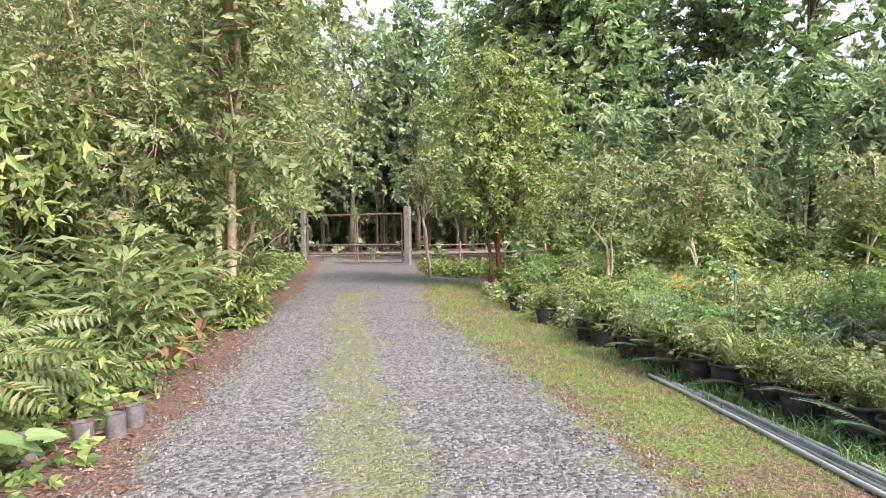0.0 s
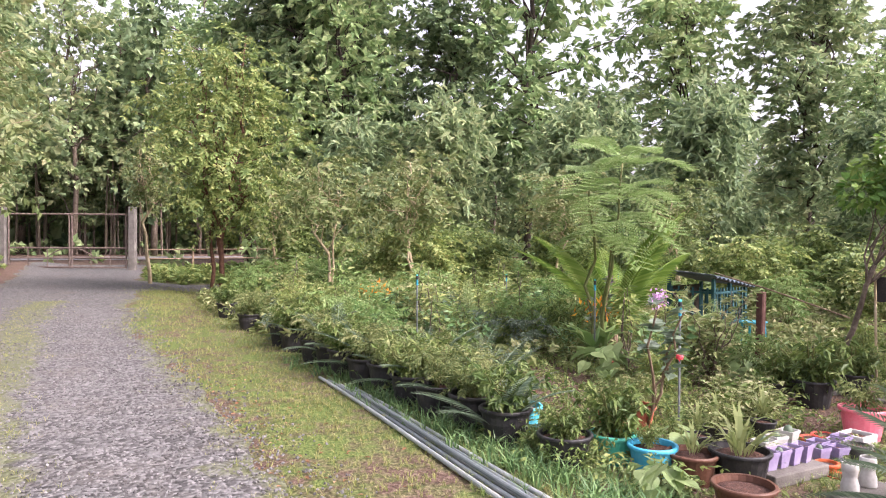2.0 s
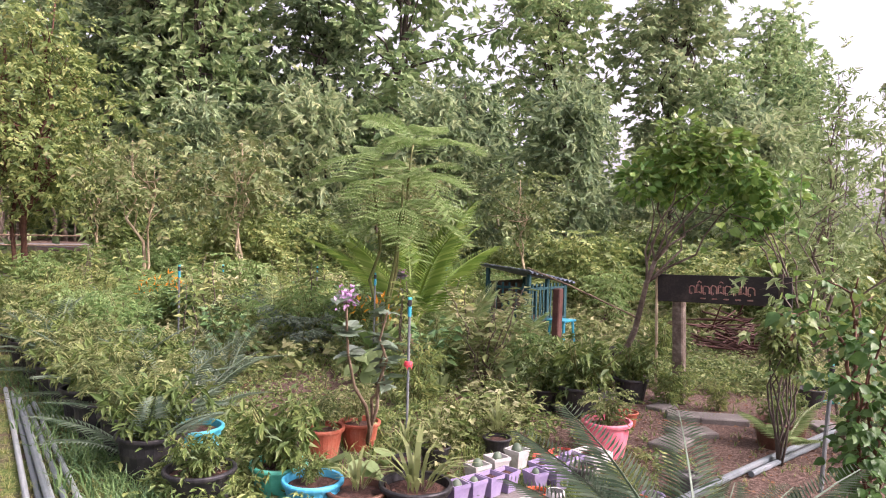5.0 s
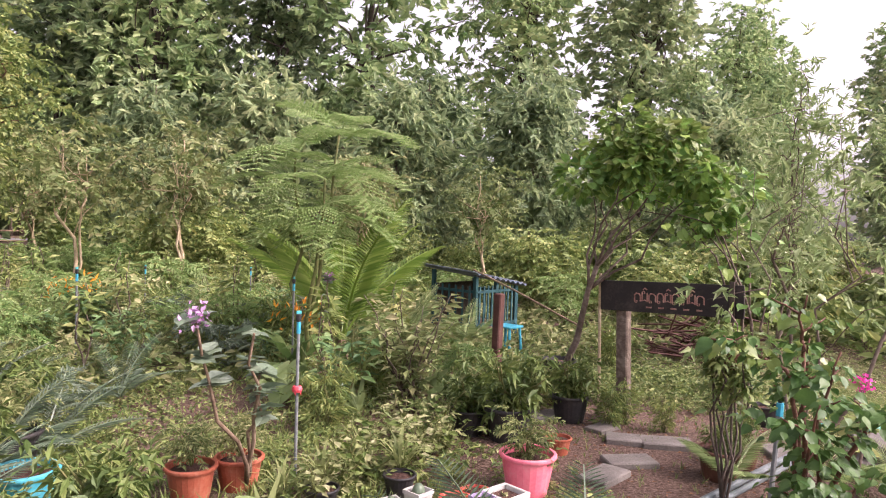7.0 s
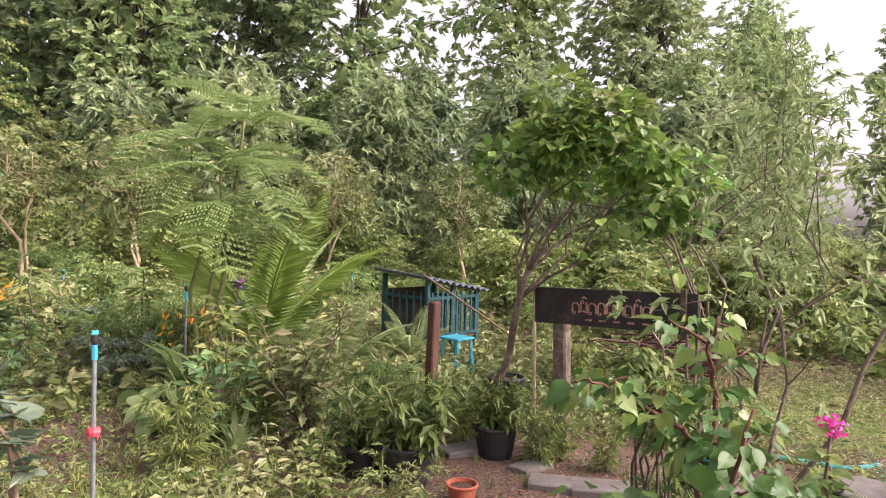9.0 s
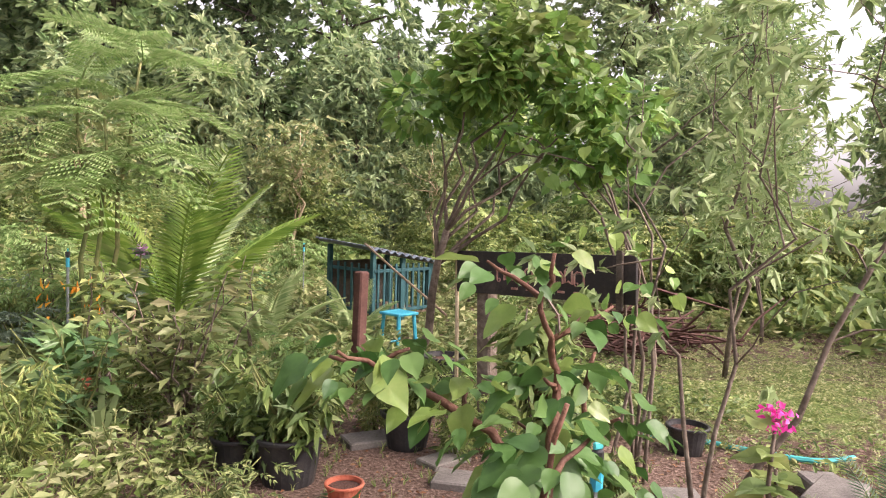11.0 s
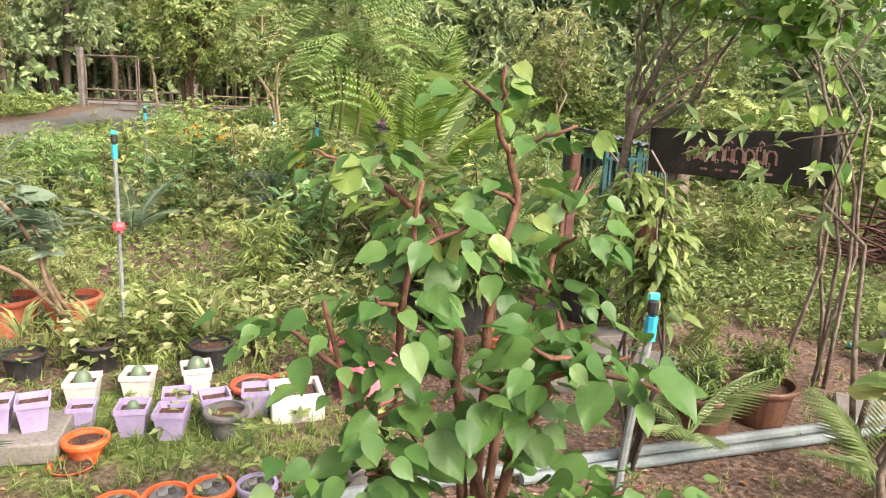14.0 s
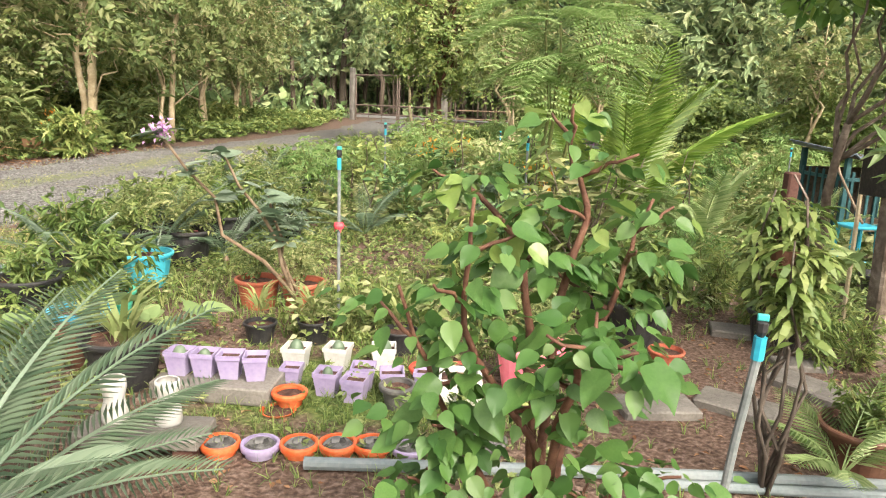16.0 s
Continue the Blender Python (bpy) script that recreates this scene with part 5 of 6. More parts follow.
def build_pots():
    blk = make_pot(.17, .27, M_BLACKPOT, "black plastic nursery pot in a row along the verge", ribs=20)
    set_pots(blk, BLACK_ROW, "black nursery pots")
    big = make_pot(.16, .22, M_BLACKPOT, "wide black plastic tub holding bare red soil and seedlings")
    set_pots(big, [(3.7, 4.92, 1, 0), (4.64, 4.5, 1.05, 40)], "wide black tubs")
    mid = make_pot(.15, .22, M_BLACKPOT, "black plastic plant pot standing on the bare earth")
    set_pots(mid, [(6.8, 6.02, 1.15, 0), (7.56, 6.26, 1, 30), (6.6, 6.25, .9, 60), (6.88, 6.45, 1.0, 10), (5.15, 5.32, .6, 0), (5.62, 5.36, .6, 0), (8.5, 7.6, 1.1, 0), (9.1, 5.6, .8, 0), (4.9, 5.2, .55, 0)], "black plant pots")
    set_pots(make_pot(.155, .22, M_TEAL, "turquoise plastic bucket planted with a palm seedling"), [(3.78, 5.74, 1, 0)])
    set_pots(make_pot(.14, .2, M_BLUE, "sky-blue plastic bucket filled with red soil"), [(4.2, 4.74, 1, 0)])
    set_pots(make_pot(.14, .2, M_GREENPOT, "green plastic basin pot with a leafy herb"), [(4.1, 5.02, 1, 0), (3.42, 7.3, .9, 40)], "green pots")
    set_pots(make_pot(.15, .23, M_PINKPOT, "tapered pink plastic bucket used as a planter"), [(6.33, 5.12, 1.05, 0), (3.52, 6.52, .95, 30)], "pink pots")
    set_pots(make_pot(.13, .19, M_TERRA, "terracotta-coloured plastic pot in the garden"), [(4.56, 5.76, 1, 0), (4.83, 5.82, 1, 40), (6.95, 5.62, .65, 70), (5.9, 8.0, .6, 0)], "terracotta pots")
    set_pots(make_pot(.15, .2, M_BROWNPOT, "low brown glazed clay pot beside the pipes"), [(7.62, 4.82, 1, 0), (7.95, 4.95, .9, 0), (4.38, 4.6, .95, 0), (4.22, 4.0, 1.0, 30)], "brown clay pots")
    # small things of the nursery corner
    w = make_square_pot(.115, .125, M_WHITE, "white square plastic pot with a small cactus")
    set_pots(w, [(5.24, 4.95, 1, 10), (5.42, 5.03, 1, 5), (5.62, 5.12, 1, 20)], "white square pots")
    l = make_square_pot(.105, .12, M_LILACPOT, "lilac square plastic pot with a seedling")
    set_pots(l, [(5.31, 4.77, .85, 12), (5.5, 4.74, 1, 8), (5.62, 4.86, 1, 15), (5.64, 4.72, 1, 5), (5.76, 4.85, 1, 22), (5.9, 4.92, 1, 10)], "lilac square pots")
    o = make_pot(.065, .07, M_ORANGEPOT, "small orange plastic pot set in a saucer", lip=True)
    set_pots(o, [(5.4, 4.58, 1, 0)])
    set_pots(make_pot(.075, .02, M_ORANGEPOT, "shallow round orange plastic saucer", name="saucer", lip=False, fill=.5), [(5.39, 4.5, 1, 0)])
    set_pots(make_pot(.07, .11, M_GREYPOT, "small dark grey pot with a dry stump", lip=True), [(5.83, 4.73, 1, 0)])
    set_pots(make_pot(.06, .12, M_GREYPOT, "small grey pot topped with pale pebbles", soil=M_DRIVE, fill=.93), [(6.3, 4.36, 1, 0)])
    r = make_pot(.085, .05, M_REDPOT, "shallow red plastic bowl with soil")
    set_pots(r, [(5.85, 5.12, 1, 0), (6.0, 5.15, 1.05, 20)], "red bowls")
    bowl = make_pot(.066, .055, M_ORANGEPOT, "shallow orange bowl filled with pale pebbles", name="bowl", soil=M_DRIVE, base=.8, rim=.006)
    set_pots(bowl, [(5.36, 4.13, 1, 0), (5.63, 4.22, 1, 0), (5.76, 4.27, 1, 0), (5.88, 4.31, 1, 0)], "pebble bowls")
    bowl = make_pot(.066, .055, M_LILACPOT, "shallow lilac bowl filled with pale pebbles", name="bowl", soil=M_DRIVE, base=.8, rim=.006)
    set_pots(bowl, [(5.5, 4.17, 1, 0), (6.01, 4.34, .9, 0)], "pebble bowls")
    # white planter box
    p = thing("planter", "white square polystyrene planter box with dark soil", "planter", pose(*on(6.05, 4.93), 0, 0, 14))
    g = Geo()
    for dx, dy, sx, sy in ((0, -.085, .2, .02), (0, .085, .2, .02), (-.09, 0, .02, .15), (.09, 0, .02, .15)):
        g.add(bar(sx, sy, .11, .004, (dx, dy, .0)))
    part("wall", g.get(), M_WHITE, p)
    part("soil", bar(.165, .155, .085, .01, (0, 0, .002)), M_SOIL, p)
    # concrete trough with lilac pots
    tr = thing("trough", "grey concrete slab tray under a row of lilac pots", "tray", pose(*on(5.06, 4.59), 0, 0, 10))
    part("slab", bar(.52, .26, .075, .006, (0, 0, 0)), M_CONCRETE, tr)
    l2 = make_square_pot(.1, .11, M_LILACPOT, "lilac square plastic pot standing on the concrete tray")
    for i in range(4):
        m = Matrix.Translation((4.89 + i * .112, 4.55 + i * .02, float(land(5.06, 4.59)) + .076)) @ pose(0, 0, 0, 0, 0, 8 + 5 * i)
        if i == 0:
            l2.matrix_basis = m
            tagged(l2, group="lilac tray pots")
        else:
            copy_thing(l2, m)
    # slab with two upturned bottles
    b = thing("slab_bench", "low concrete slab resting on two bricks", "slab", pose(*on(5.1, 4.05), 0, 0, 14))
    part("slab", bar(.46, .2, .04, .005, (0, 0, .06)), M_CONCRETE, b)
    for s in (-1, 1):
        part("support", bar(.07, .17, .06, .004, (s * .17, 0, 0)), M_REDWOOD, b)
    bt = thing("bottle", "cut white plastic bottle upturned on the slab", "bottle")
    part("body", lathe([(0, 0), (.045, 0), (.048, .012), (.046, .05), (.036, .085), (.037, .1), (.045, .13), (.043, .165), (.039, .168), (.036, .165)], 18), M_WHITE, bt, smooth=True)
    bt.matrix_basis = Matrix.Translation((4.98, 4.05, float(land(5.1, 4.05)) + .101))
    tagged(bt, group="bottles")
    copy_thing(bt, Matrix.Translation((5.17, 4.1, float(land(5.1, 4.05)) + .101)))


build_pots()


# ---------------------------------------------------------------- pipes, stakes and pavers
def pipe_on(x0, y0, x1, y1, r, mat, label, up=0.0, n=9, name="pipe", group="water pipes"):
    s = np.linspace(0, 1, n)
    x, y = x0 + (x1 - x0) * s, y0 + (y1 - y0) * s
    z = land(x, y) + r + .006 + up
    v, f = tube(np.stack([x, y, z], -1), np.full(n, r), 10)
    return solid(name, (v, f), mat, label, "pipe", group, smooth=False)


def build_pipes():
    for i, (dx, y0, y1, m) in enumerate(((-.04, 7.75, 3.4, M_PIPE_W), (.005, 7.6, 3.0, M_PIPE), (.05, 7.4, 2.6, M_PIPE_W), (.1, 7.1, 2.8, M_PIPE), (.03, 6.8, 2.4, M_PIPE), (.15, 7.2, 2.9, M_PIPE_W))):
        x = lambda y: 2.68 + .135 * (7.7 - y)
        pipe_on(x(y0) + dx * .8, y0, x(y1) + dx * 1.4, y1, .0155, m, "long pale plastic water pipe lying on the grass verge", .035 if i == 4 else 0, group="verge pipes")
    pipe_on(5.7, 4.12, 8.5, 4.93, .023, M_PIPE, "thick grey-blue plastic pipe lying across the bare earth", group="garden pipes")
    pipe_on(6.85, 4.39, 8.5, 4.86, .019, M_PIPE, "thick grey-blue plastic pipe lying across the bare earth", group="garden pipes")
    s = np.linspace(0, 1, 14)
    x, y = 9.0 + .9 * s, 5.9 - .9 * s + .12 * np.sin(s * 7)
    solid("hose", tube(np.stack([x, y, land(x, y) + .022], -1), np.full(14, .016), 7), M_HOSE, "teal garden hose lying on the ground", "hose")


def make_sprinkler(h, lean=0, rad=.0095, label="upright grey pipe riser with a cyan fitting and sprinkler"):
    p = thing("sprinkler", label, "sprinkler")
    part("riser", tube([(0, 0, -.03), (lean * .5, 0, h * .5), (lean, 0, h - .1)], [rad] * 3, 8), M_RISER, p)
    part("fitting", tube([(lean * .97, 0, h - .125), (lean, 0, h - .06)], [rad * 1.4, rad * 1.4], 8), M_FITTING, p, "cyan plastic fitting")
    head = part("head", tube([(lean, 0, h - .06), (lean, 0, h - .045), (lean, 0, h - .02), (lean, 0, h - .015)], [.009, .016, .016, .008], 8), M_BLACKPOT, p)
    part("nozzle", bar(.03, .012, .02, .003, (lean, 0, h - .016)), M_HOSE, head)
    return p


def build_stakes():
    a = make_sprinkler(1.02)
    place(a, [(5.12, 5.7, 1, 0), (4.05, 9.3, 1.02, 40), (5.8, 8.1, 1.0, 90), (4.87, 11.6, .9, 20), (6.2, 11.5, .9, 0), (8.6, 12, .9, 0), (-3.5, 9.4, .85, 0), (-4.3, 7.2, .85, 0)], "sprinklers")
    b = make_sprinkler(.76, .06, .0125, "leaning grey pipe riser with a cyan fitting and sprinkler")
    place(b, [(7.03, 4.06, 1, 0)])
    k = thing("ribbon", "red ribbon knotted round the grey riser", "ribbon", pose(5.12, 5.7, .43))
    part("knot", lathe([(.014, -.02), (.026, -.016), (.03, 0), (.026, .016), (.014, .02)], 12), M_REDTAPE, k)
    part("bow", scatter(t_long(.4, .4), np.zeros((4, 3)), np.array([(1, .3, .2), (-1, .2, .1), (.6, -.6, -.6), (-.5, -.6, -.5)]), np.tile((0, 0, 1.0), (4, 1)), np.full(4, .042)), M_REDTAPE, k)
    pv = solid("paver", bar(.34, .2, .05, .008), M_CONCRETE, "grey concrete paving slab lying on bare earth", "paver")
    place(pv, [(6.65, 8.13, .9, 10), (7.05, 7.68, .9, 30), (7.8, 5.45, 1.1, -35), (7.25, 5.25, 1, -20), (7.64, 5.95, .8, 15), (7.6, 5.62, 1, -40), (6.9, 5.1, 1, 20), (8.45, 5.0, 1.0, 60), (7.4, 6.4, 1, 0)], "pavers")
    bl = solid("block", bar(.4, .2, .1, .01), M_CONCRETE, "grey concrete block in a low stack at the bed's edge", "block")
    z = float(land(8.95, 4.55))
    for i, (x, y, dz, a) in enumerate(((8.75, 4.6, 0, 10), (9.1, 4.45, 0, -5), (8.9, 4.55, .102, 20), (9.2, 4.75, 0, 60))):
        m = pose(x, y, z + dz, 0, 0, a)
        if i == 0:
            bl.matrix_basis = m
            tagged(bl, group="blocks")
        else:
            copy_thing(bl, m)
    tb = make_pot(.07, .17, M_GREYPOT, "grey plastic sleeve pot at the driveway's edge", name="plant_pot", base=.95, lip=False)
    place(tb, [(-1.62, 5.85, 1, 0), (-1.5, 6.05, 1, 30), (-1.48, 6.3, 1, 60), (-1.85, 5.6, 1, 0), (-2.0, 5.25, 1, 0)], "sleeve pots")
    # brush pile behind the sign
    rng = rng_of(97)
    g = Geo()
    for i in range(95):
        c = np.array([rng.normal(11.0, .33), rng.normal(8.0, .25), -.15 + abs(rng.normal(0, .18))])
        d = unit(np.array([rng.normal(), rng.normal(), rng.normal() * .35])) * rng.uniform(.25, .6)
        g.add(tube([c - d, c + rng.normal(0, .03, 3), c + d], [.012, .015, .008], 4, False))
    solid("brush_pile", g.get(), M_REDWOOD, "heap of cut reddish-brown branches on the grass", "brush pile", kind="stuff")


build_pipes()
build_stakes()


# ---------------------------------------------------------------- plants in the pots and flowers
def build_pot_plants():
    herb = make_shrub(201, .36, .3, 11, 14, SPRAY, .11, M_HERB, M_STEM, "leafy green potted plant", name="potted_plant", category="plant", low=.0, hang=.45)
    fern = make_shrub(202, .42, .28, 9, 8, PINNA_FINE, .16, M_WEED, M_STEM, "yellow-green potted plant with fine leaves", name="potted_plant", category="plant")
    tuft = make_tuft(203, 26, .34, .1, M_WEED, "spiky yellow-green potted plant", name="potted_plant", up=(.6, 1.45), r=.07)
    spot = lambda L, up: [(x, y, s, a, up) for x, y, s, a in L]
    def put(proto, spots, group):
        first = True
        for x, y, s, a, up in spots:
            m = Matrix.LocRotScale(on(x, y, up), Euler((0, 0, radians(a))), (s, s, s))
            if first:
                proto.matrix_basis = m
                tagged(proto, group=group)
                first = False
            else:
                copy_thing(proto, m)
    put(herb, spot([(x, y, s, a) for x, y, s, a in BLACK_ROW[::3]] + [(x + .05, y + .04, s * .7, a + 130) for x, y, s, a in BLACK_ROW[1::2]], .22) + spot([(4.1, 5.02, 1, 0), (6.8, 6.02, 1.35, 0), (7.56, 6.26, 1.0, 0), (3.42, 7.3, 1, 0), (6.6, 6.25, .8, 0), (7.62, 4.82, .5, 0), (7.95, 4.95, .5, 0), (3.7, 4.92, .6, 0), (4.2, 4.78, .35, 60)], .18) + spot([(x, y, s * .75, a) for x, y, s, a in spread_spots(206, 6, (3.5, 3.95, 4.7, 5.5), (.6, .9))], .0), "leafy potted plants")
    put(fern, spot([(x, y, s * .95, a) for x, y, s, a in BLACK_ROW[1::3]] + [(x - .04, y + .02, s * .7, a + 60) for x, y, s, a in BLACK_ROW[2::3]], .22) + spot([(6.33, 5.12, .75, 0), (3.58, 6.55, .8, 0), (4.56, 5.76, .65, 0), (4.83, 5.82, .7, 0), (6.88, 6.45, .8, 0)], .18), "fine-leaved potted plants")
    put(tuft, spot([(x, y, s * .9, a) for x, y, s, a in BLACK_ROW[2::3]], .22) + spot([(4.64, 4.5, 1.0, 0), (4.38, 4.6, .6, 0), (5.15, 5.32, .6, 0), (5.62, 5.36, .7, 0), (4.9, 5.2, .55, 0)], .17), "spiky potted plants")
    tuft2 = make_tuft(204, 22, .4, .09, M_PALE, "clump of strappy pale leaves growing in the bed", name="herb", up=(.5, 1.4))
    place(tuft2, spread_spots(205, 26, (4.3, 8.6, 6.6, 11), (.7, 1.2)), "strappy clumps")
    # thin leggy stems with terminal leaves and lilac flowers
    for sd, x, y, tops, fl in ((211, 4.86, 5.76, ((-.4, -.7, 1.06), (-.12, -.6, .98), (-.02, -.35, .75)), M_LILAC), (212, 6.2, 8.6, ((.1, 0, .95), (-.15, .1, .75)), M_LILAC), (213, 7.85, 4.1, ((0, 0, .72), (.08, .05, .55)), M_PINK), (214, 5.35, 2.75, ((0, 0, .42), (.14, -.05, .36), (-.12, .08, .33)), M_PINK)):
        rng = rng_of(sd)
        ob = thing("flowering_plant", "leggy plant with bare stems, few leaves and %s flowers" % ("lilac" if fl is M_LILAC else "magenta"), "plant", pose(*on(x, y, .0)))
        st, P, D, FP = Geo(), [], [], []
        for tx in tops:
            p = wobble(rng, (0, 0, 0), tx, 7, .03)
            st.add(tube(p, np.linspace(.014, .006, 7), 6))
            for k in range(9 if fl is M_PINK else 20):
                an = rng.uniform(0, 6.28)
                P.append(p[-1 - (k % 3)] + rng.normal(0, .02, 3))
                D.append((math.cos(an), math.sin(an), rng.uniform(-.3, .5)))
            FP.append(p[-1])
        part("stem", st.get(), M_WOOD if fl is M_LILAC else M_BARK, ob, smooth=True)
        part("foliage", scatter(t_heart(), np.array(P), np.array(D), rng.normal(0, .3, (len(P), 3)) + (0, 0, 1), rng.uniform(.06, .13, len(P))), M_SILVER if fl is M_LILAC else M_MID, ob)
        n = 70
        c = FP[0] + (0, 0, .03) + rng.normal(0, .026, (n, 3))
        tagged(part("flower", scatter(t_leaf(.75), c, rng.normal(0, 1, (n, 3)), rng.normal(0, 1, (n, 3)), rng.uniform(.018, .034, n)), fl, ob), kind="stuff")
    # orange flower spikes
    rng = rng_of(221)
    for x, y in ((5.85, 8.15), (3.9, 11.5), (4.25, 11.9), (-2.9, 11.8)):
        ob = thing("flowering_plant", "leafy clump with upright orange flower spikes", "plant", pose(*on(x, y)))
        n = 22
        a = rng.uniform(0, 6.28, n)
        part("foliage", scatter(t_long(.2, .3), np.zeros((n, 3)), np.stack([np.cos(a) * .5, np.sin(a) * .5, np.ones(n)], -1), rng.normal(0, .3, (n, 3)) + (0, 0, 1), rng.uniform(.35, .7, n)), M_FEATHER, ob)
        n = 26
        P = np.stack([rng.normal(0, .12, n), rng.normal(0, .12, n), rng.uniform(.5, .75, n)], -1)
        part("flower", scatter(t_leaf(.3), P, rng.normal(0, .5, (n, 3)) + (0, 0, .8), rng.normal(0, 1, (n, 3)), rng.uniform(.05, .11, n)), M_ORANGE_FLOWER, ob)
    # small cacti in the white and lilac pots
    ct = thing("cactus", "small ribbed grey-green cactus", "cactus")
    an = np.linspace(0, math.pi / 2, 7)
    part("body", lathe([(.034 * math.cos(q), .05 * math.sin(q)) for q in an], 14), M_SILVER, ct, smooth=True)
    put(ct, [(5.24, 4.95, 1, 0, .095), (5.42, 5.03, .9, 0, .095), (5.62, 5.12, 1.1, 0, .095), (4.89, 4.55, .9, 0, .155), (5.0, 4.57, .8, 0, .155), (5.5, 4.74, .7, 0, .09)], "small cacti")


build_pot_plants()


# ---------------------------------------------------------------- ground cover
def cover(seed, n, box, keep, tmpl, size, mat, name, label, cat, up=.0, flat=.4, rise=.5):
    rng = rng_of(seed)
    x, y = rng.uniform(box[0], box[1], n), rng.uniform(box[2], box[3], n)
    w = keep(x, y)
    ok = rng.rand(n) < w
    x, y = x[ok], y[ok]
    k = len(x)
    a = rng.uniform(0, 6.28, k)
    D = np.stack([np.cos(a), np.sin(a), rng.uniform(rise - flat, rise + flat, k)], -1)
    P = np.stack([x, y, land(x, y) + up * rng.rand(k)], -1)
    S = rng.uniform(*size, k)
    solid(name, scatter(tmpl, P, D, rng.normal(0, .3, (k, 3)) + (0, 0, 1), S), mat, label, cat, kind="stuff")


def in_drive(x, y):
    return (x > drive_l(y)) & (x < drive_r(y))


def verge_w(x, y):
    d = x - drive_r(y)
    patch = .5 + .5 * np.sin(x * 3.1 + np.sin(y * 2.3)) * np.sin(y * 1.7 + x)
    return np.clip(smooth(-.6, .7, d) * (1 - smooth(1.2, 2.0, d)) * (.4 + .6 * patch), 0, 1)


def strip_w(x, y):
    u = (x - drive_l(y)) / (drive_r(y) - drive_l(y))
    patch = .5 + .5 * np.sin(y * 1.9 + 2 * np.sin(x * 3)) * np.sin(y * .7 + 1)
    c = np.exp(-((u - .46 + .02 * np.sin(y)) / .11) ** 2) * (.55 + .45 * patch)
    return np.clip(c * (y < 17) + .35 * np.exp(-((u - .04) / .07) ** 2) * patch, 0, 1)


def bed_w(x, y):
    d = x - (3.1 - .2 * (np.clip(y, 3, 16) - 6.2))
    t = turf_of(x, y)
    return np.clip(smooth(0, .5, d) * (.45 + 1.6 * t), .0, 1) * (y > 4.1) * (1 - .93 * ((x > 4.75) & (x < 6.35) & (y < 5.35)))


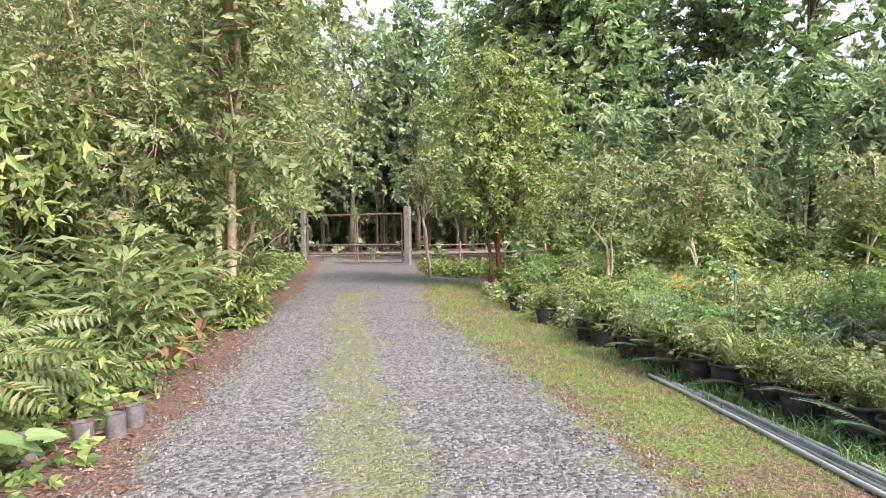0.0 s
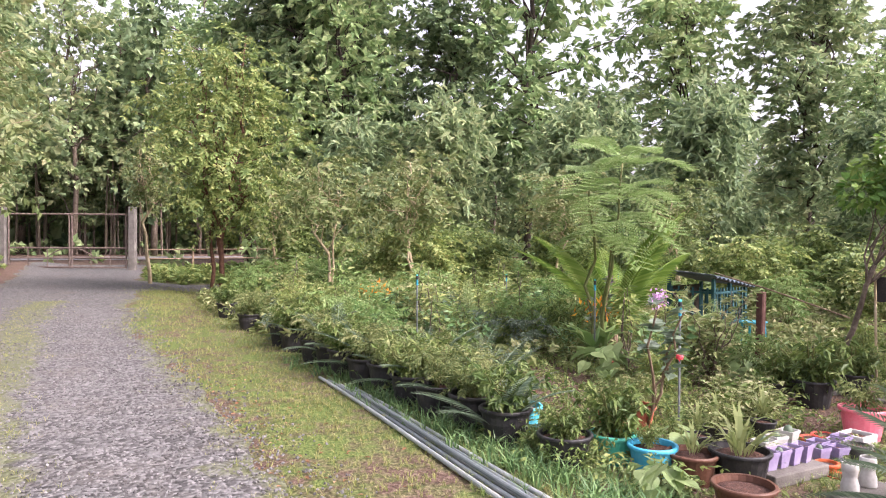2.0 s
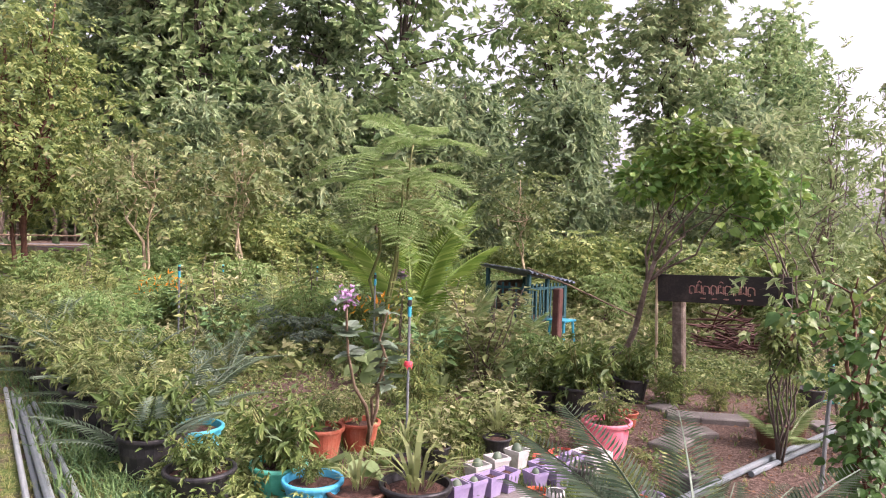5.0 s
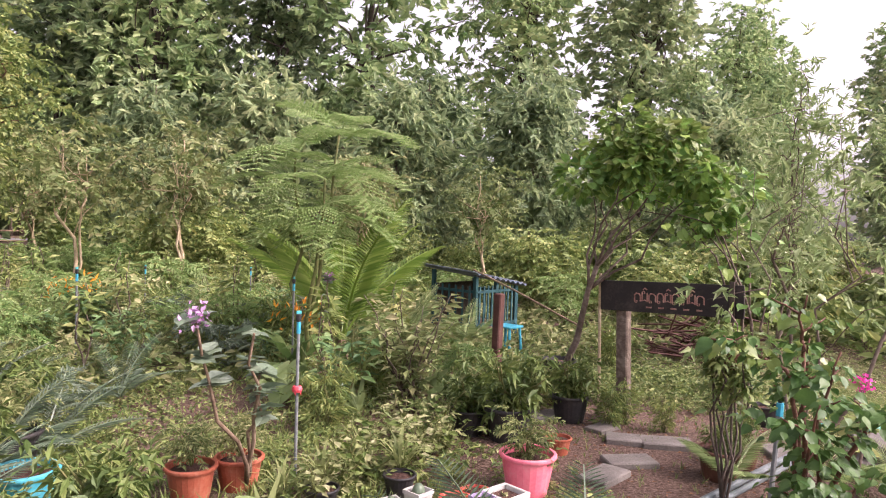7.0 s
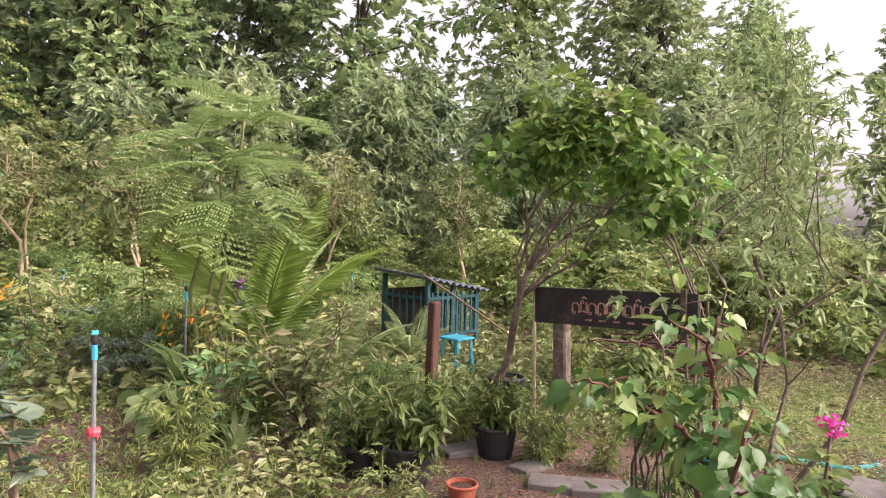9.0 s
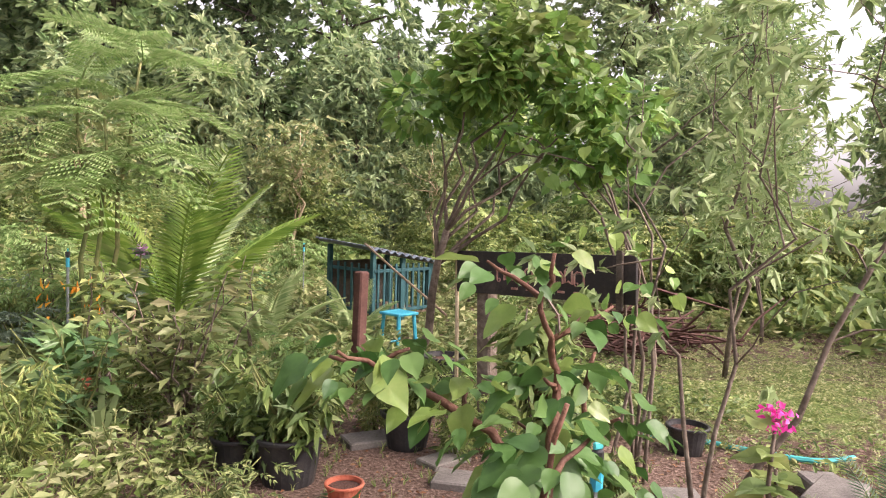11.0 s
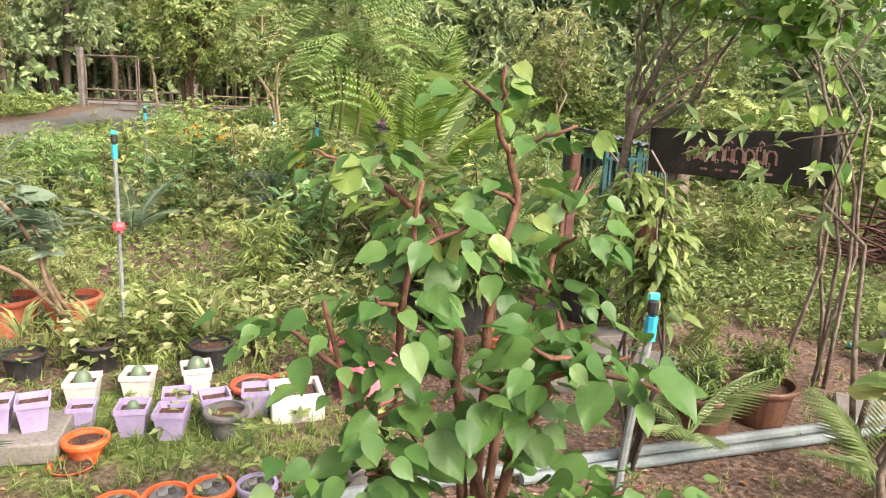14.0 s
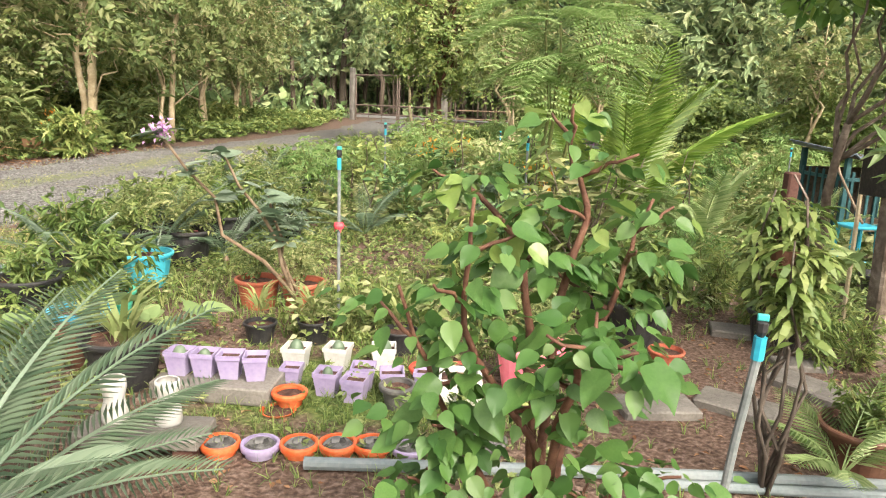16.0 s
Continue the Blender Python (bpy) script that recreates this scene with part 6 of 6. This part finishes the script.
def build_cover():
    tuft = Geo()
    rng = rng_of(301)
    for i in range(5):
        a = i * 1.3
        tuft.add(scatter(t_blade(.075, .3), np.array([[.06 * math.cos(a), .06 * math.sin(a), 0]]), np.array([[math.cos(a) * .5, math.sin(a) * .5, rng.uniform(.7, 1.3)]]), np.array([[-math.cos(a), -math.sin(a), 1.0]]), [rng.uniform(.6, 1)]))
    tuft = tuft.get()
    weed = t_spray(rng_of(302), 6, .5, 1.3)
    fine = t_pinna(4, .4)
    dry = t_leaf(.5, .05, .12)
    cover(310, 21000, (-.5, 4.5, 2.2, 9), verge_w, tuft, (.025, .065), M_GRASS, "grass", "short yellow-green grass on the verge", "grass", rise=.1)
    cover(311, 14000, (-1, 4.2, 9, 21), verge_w, tuft, (.03, .09), M_GRASS, "grass", "short yellow-green grass on the verge", "grass", rise=.1)
    cover(312, 26000, (-4, 2.5, 3, 17), strip_w, tuft, (.03, .08), M_GRASS, "grass", "thin grass strip between the wheel tracks", "grass", rise=.1)
    cover(313, 14000, (2.5, 9.5, 4.1, 8.5), bed_w, weed, (.035, .09), M_WEED, "weeds", "low green weeds over the garden bed", "weeds", up=.08)
    cover(314, 16000, (1.5, 16, 8, 18), bed_w, weed, (.1, .24), M_WEED, "weeds", "tangled green weeds over the garden bed", "weeds", up=.25)
    cover(315, 9000, (2, 24, 14, 27), bed_w, weed, (.2, .42), M_MID, "weeds", "tall rank weeds at the garden's far side", "weeds", up=.5)
    cover(316, 9000, (2.5, 10, 4.2, 13), bed_w, fine, (.08, .2), M_MID, "weeds", "fine-leaved green weeds over the garden bed", "weeds", up=.16)
    cover(317, 16000, (3.0, 9.5, 3.0, 7), lambda x, y: np.clip(.35 + turf_of(x, y) + .5 * np.exp(-((x - 5.7) / .9) ** 2 - ((y - 4.6) / .4) ** 2), .1, .9), tuft, (.035, .085), M_MID, "grass", "scattered grass tufts on trodden earth", "grass", rise=.1)
    cover(322, 9000, (8.6, 17, 4.6, 9), lambda x, y: np.clip(.5 + turf_of(x, y), 0, 1), fine, (.06, .13), M_WEED, "weeds", "low bright green weeds on the open ground", "weeds", up=.06)
    cover(323, 5000, (2.4, 4.2, 3.6, 9), lambda x, y: np.exp(-((x - (3.0 + .17 * (7.7 - y))) / .22) ** 2), tuft, (.08, .2), M_DEEP, "grass", "long dark green grass between the pots and pipes", "grass", rise=.1)
    cover(324, 2600, (-.6, 7, 22.8, 30), lambda x, y: np.clip(1 - smooth(19, 21.5, y) * (1 - smooth(22.5, 24, y)), 0, 1) * (x > drive_r(y) + .2), weed, (.18, .4), M_MID, "weeds", "low leafy plants beside the gate", "weeds", up=.3)
    cover(325, 7000, (13, 30, 3, 16), lambda x, y: .8 + 0 * x, weed, (.2, .45), M_MID, "weeds", "rank green weeds beyond the garden", "weeds", up=.35)
    cover(326, 2600, (-1, 4.2, 2.4, 9), lambda x, y: np.exp(-((x - drive_r(y) - .1) / .35) ** 2) * .9, dry, (.02, .05), M_DRY, "leaf_litter", "brown fallen leaves between gravel and verge", "leaf litter", up=.012, rise=0, flat=.2)
    cover(327, 9000, (-7, 12, -4, 3.6), lambda x, y: .55 * (1 - in_drive(x, y)) * (.3 + .7 * np.clip(.5 + .5 * np.sin(x * 1.7 + y) * np.sin(y * 2.1 - x), 0, 1)), tuft, (.03, .08), M_GRASS, "grass", "thin grass on trodden earth", "grass", rise=.1)
    cover(328, 1500, (7.5, 9.6, 5.9, 8.4), lambda x, y: .8 * np.clip(smooth(-.2, .5, x + y - 14.6), 0, 1), weed, (.05, .11), M_WEED, "weeds", "leafy green weeds at the foot of the sign", "weeds", up=.2)
    cover(329, 5000, (3.9, 5.9, 5.3, 9), lambda x, y: .75 * np.clip(.35 + turf_of(x, y) + .5 * np.sin(x * 2.3) * np.sin(y * 1.9), .05, 1), tuft, (.05, .16), M_MID, "grass", "tufts of green grass over the open bed", "grass", rise=.1)
    bank = lambda x, y: smooth(.25, .9, drive_l(y) - x) * .9
    cover(318, 9000, (-8, -1, 4, 13), bank, weed, (.09, .22), M_MID, "weeds", "low green weeds on the driveway's bank", "weeds", up=.15)
    cover(319, 9000, (-12, -2, 12, 30), bank, weed, (.16, .36), M_MID, "weeds", "green weeds below the roadside trees", "weeds", up=.35)
    cover(320, 5200, (-6, -.8, 4, 15), lambda x, y: np.exp(-((drive_l(y) - x - .45) / .5) ** 2), dry, (.03, .09), M_DRY, "leaf_litter", "brown fallen leaves at the driveway's edge", "leaf litter", up=.02, rise=0, flat=.25)
    cover(321, 6000, (3, 10, 3.2, 9), lambda x, y: np.clip(.5 - turf_of(x, y), .05, .8), dry, (.015, .045), M_DRY, "leaf_litter", "brown fallen leaves on bare earth", "leaf litter", up=.012, rise=0, flat=.2)


build_cover()
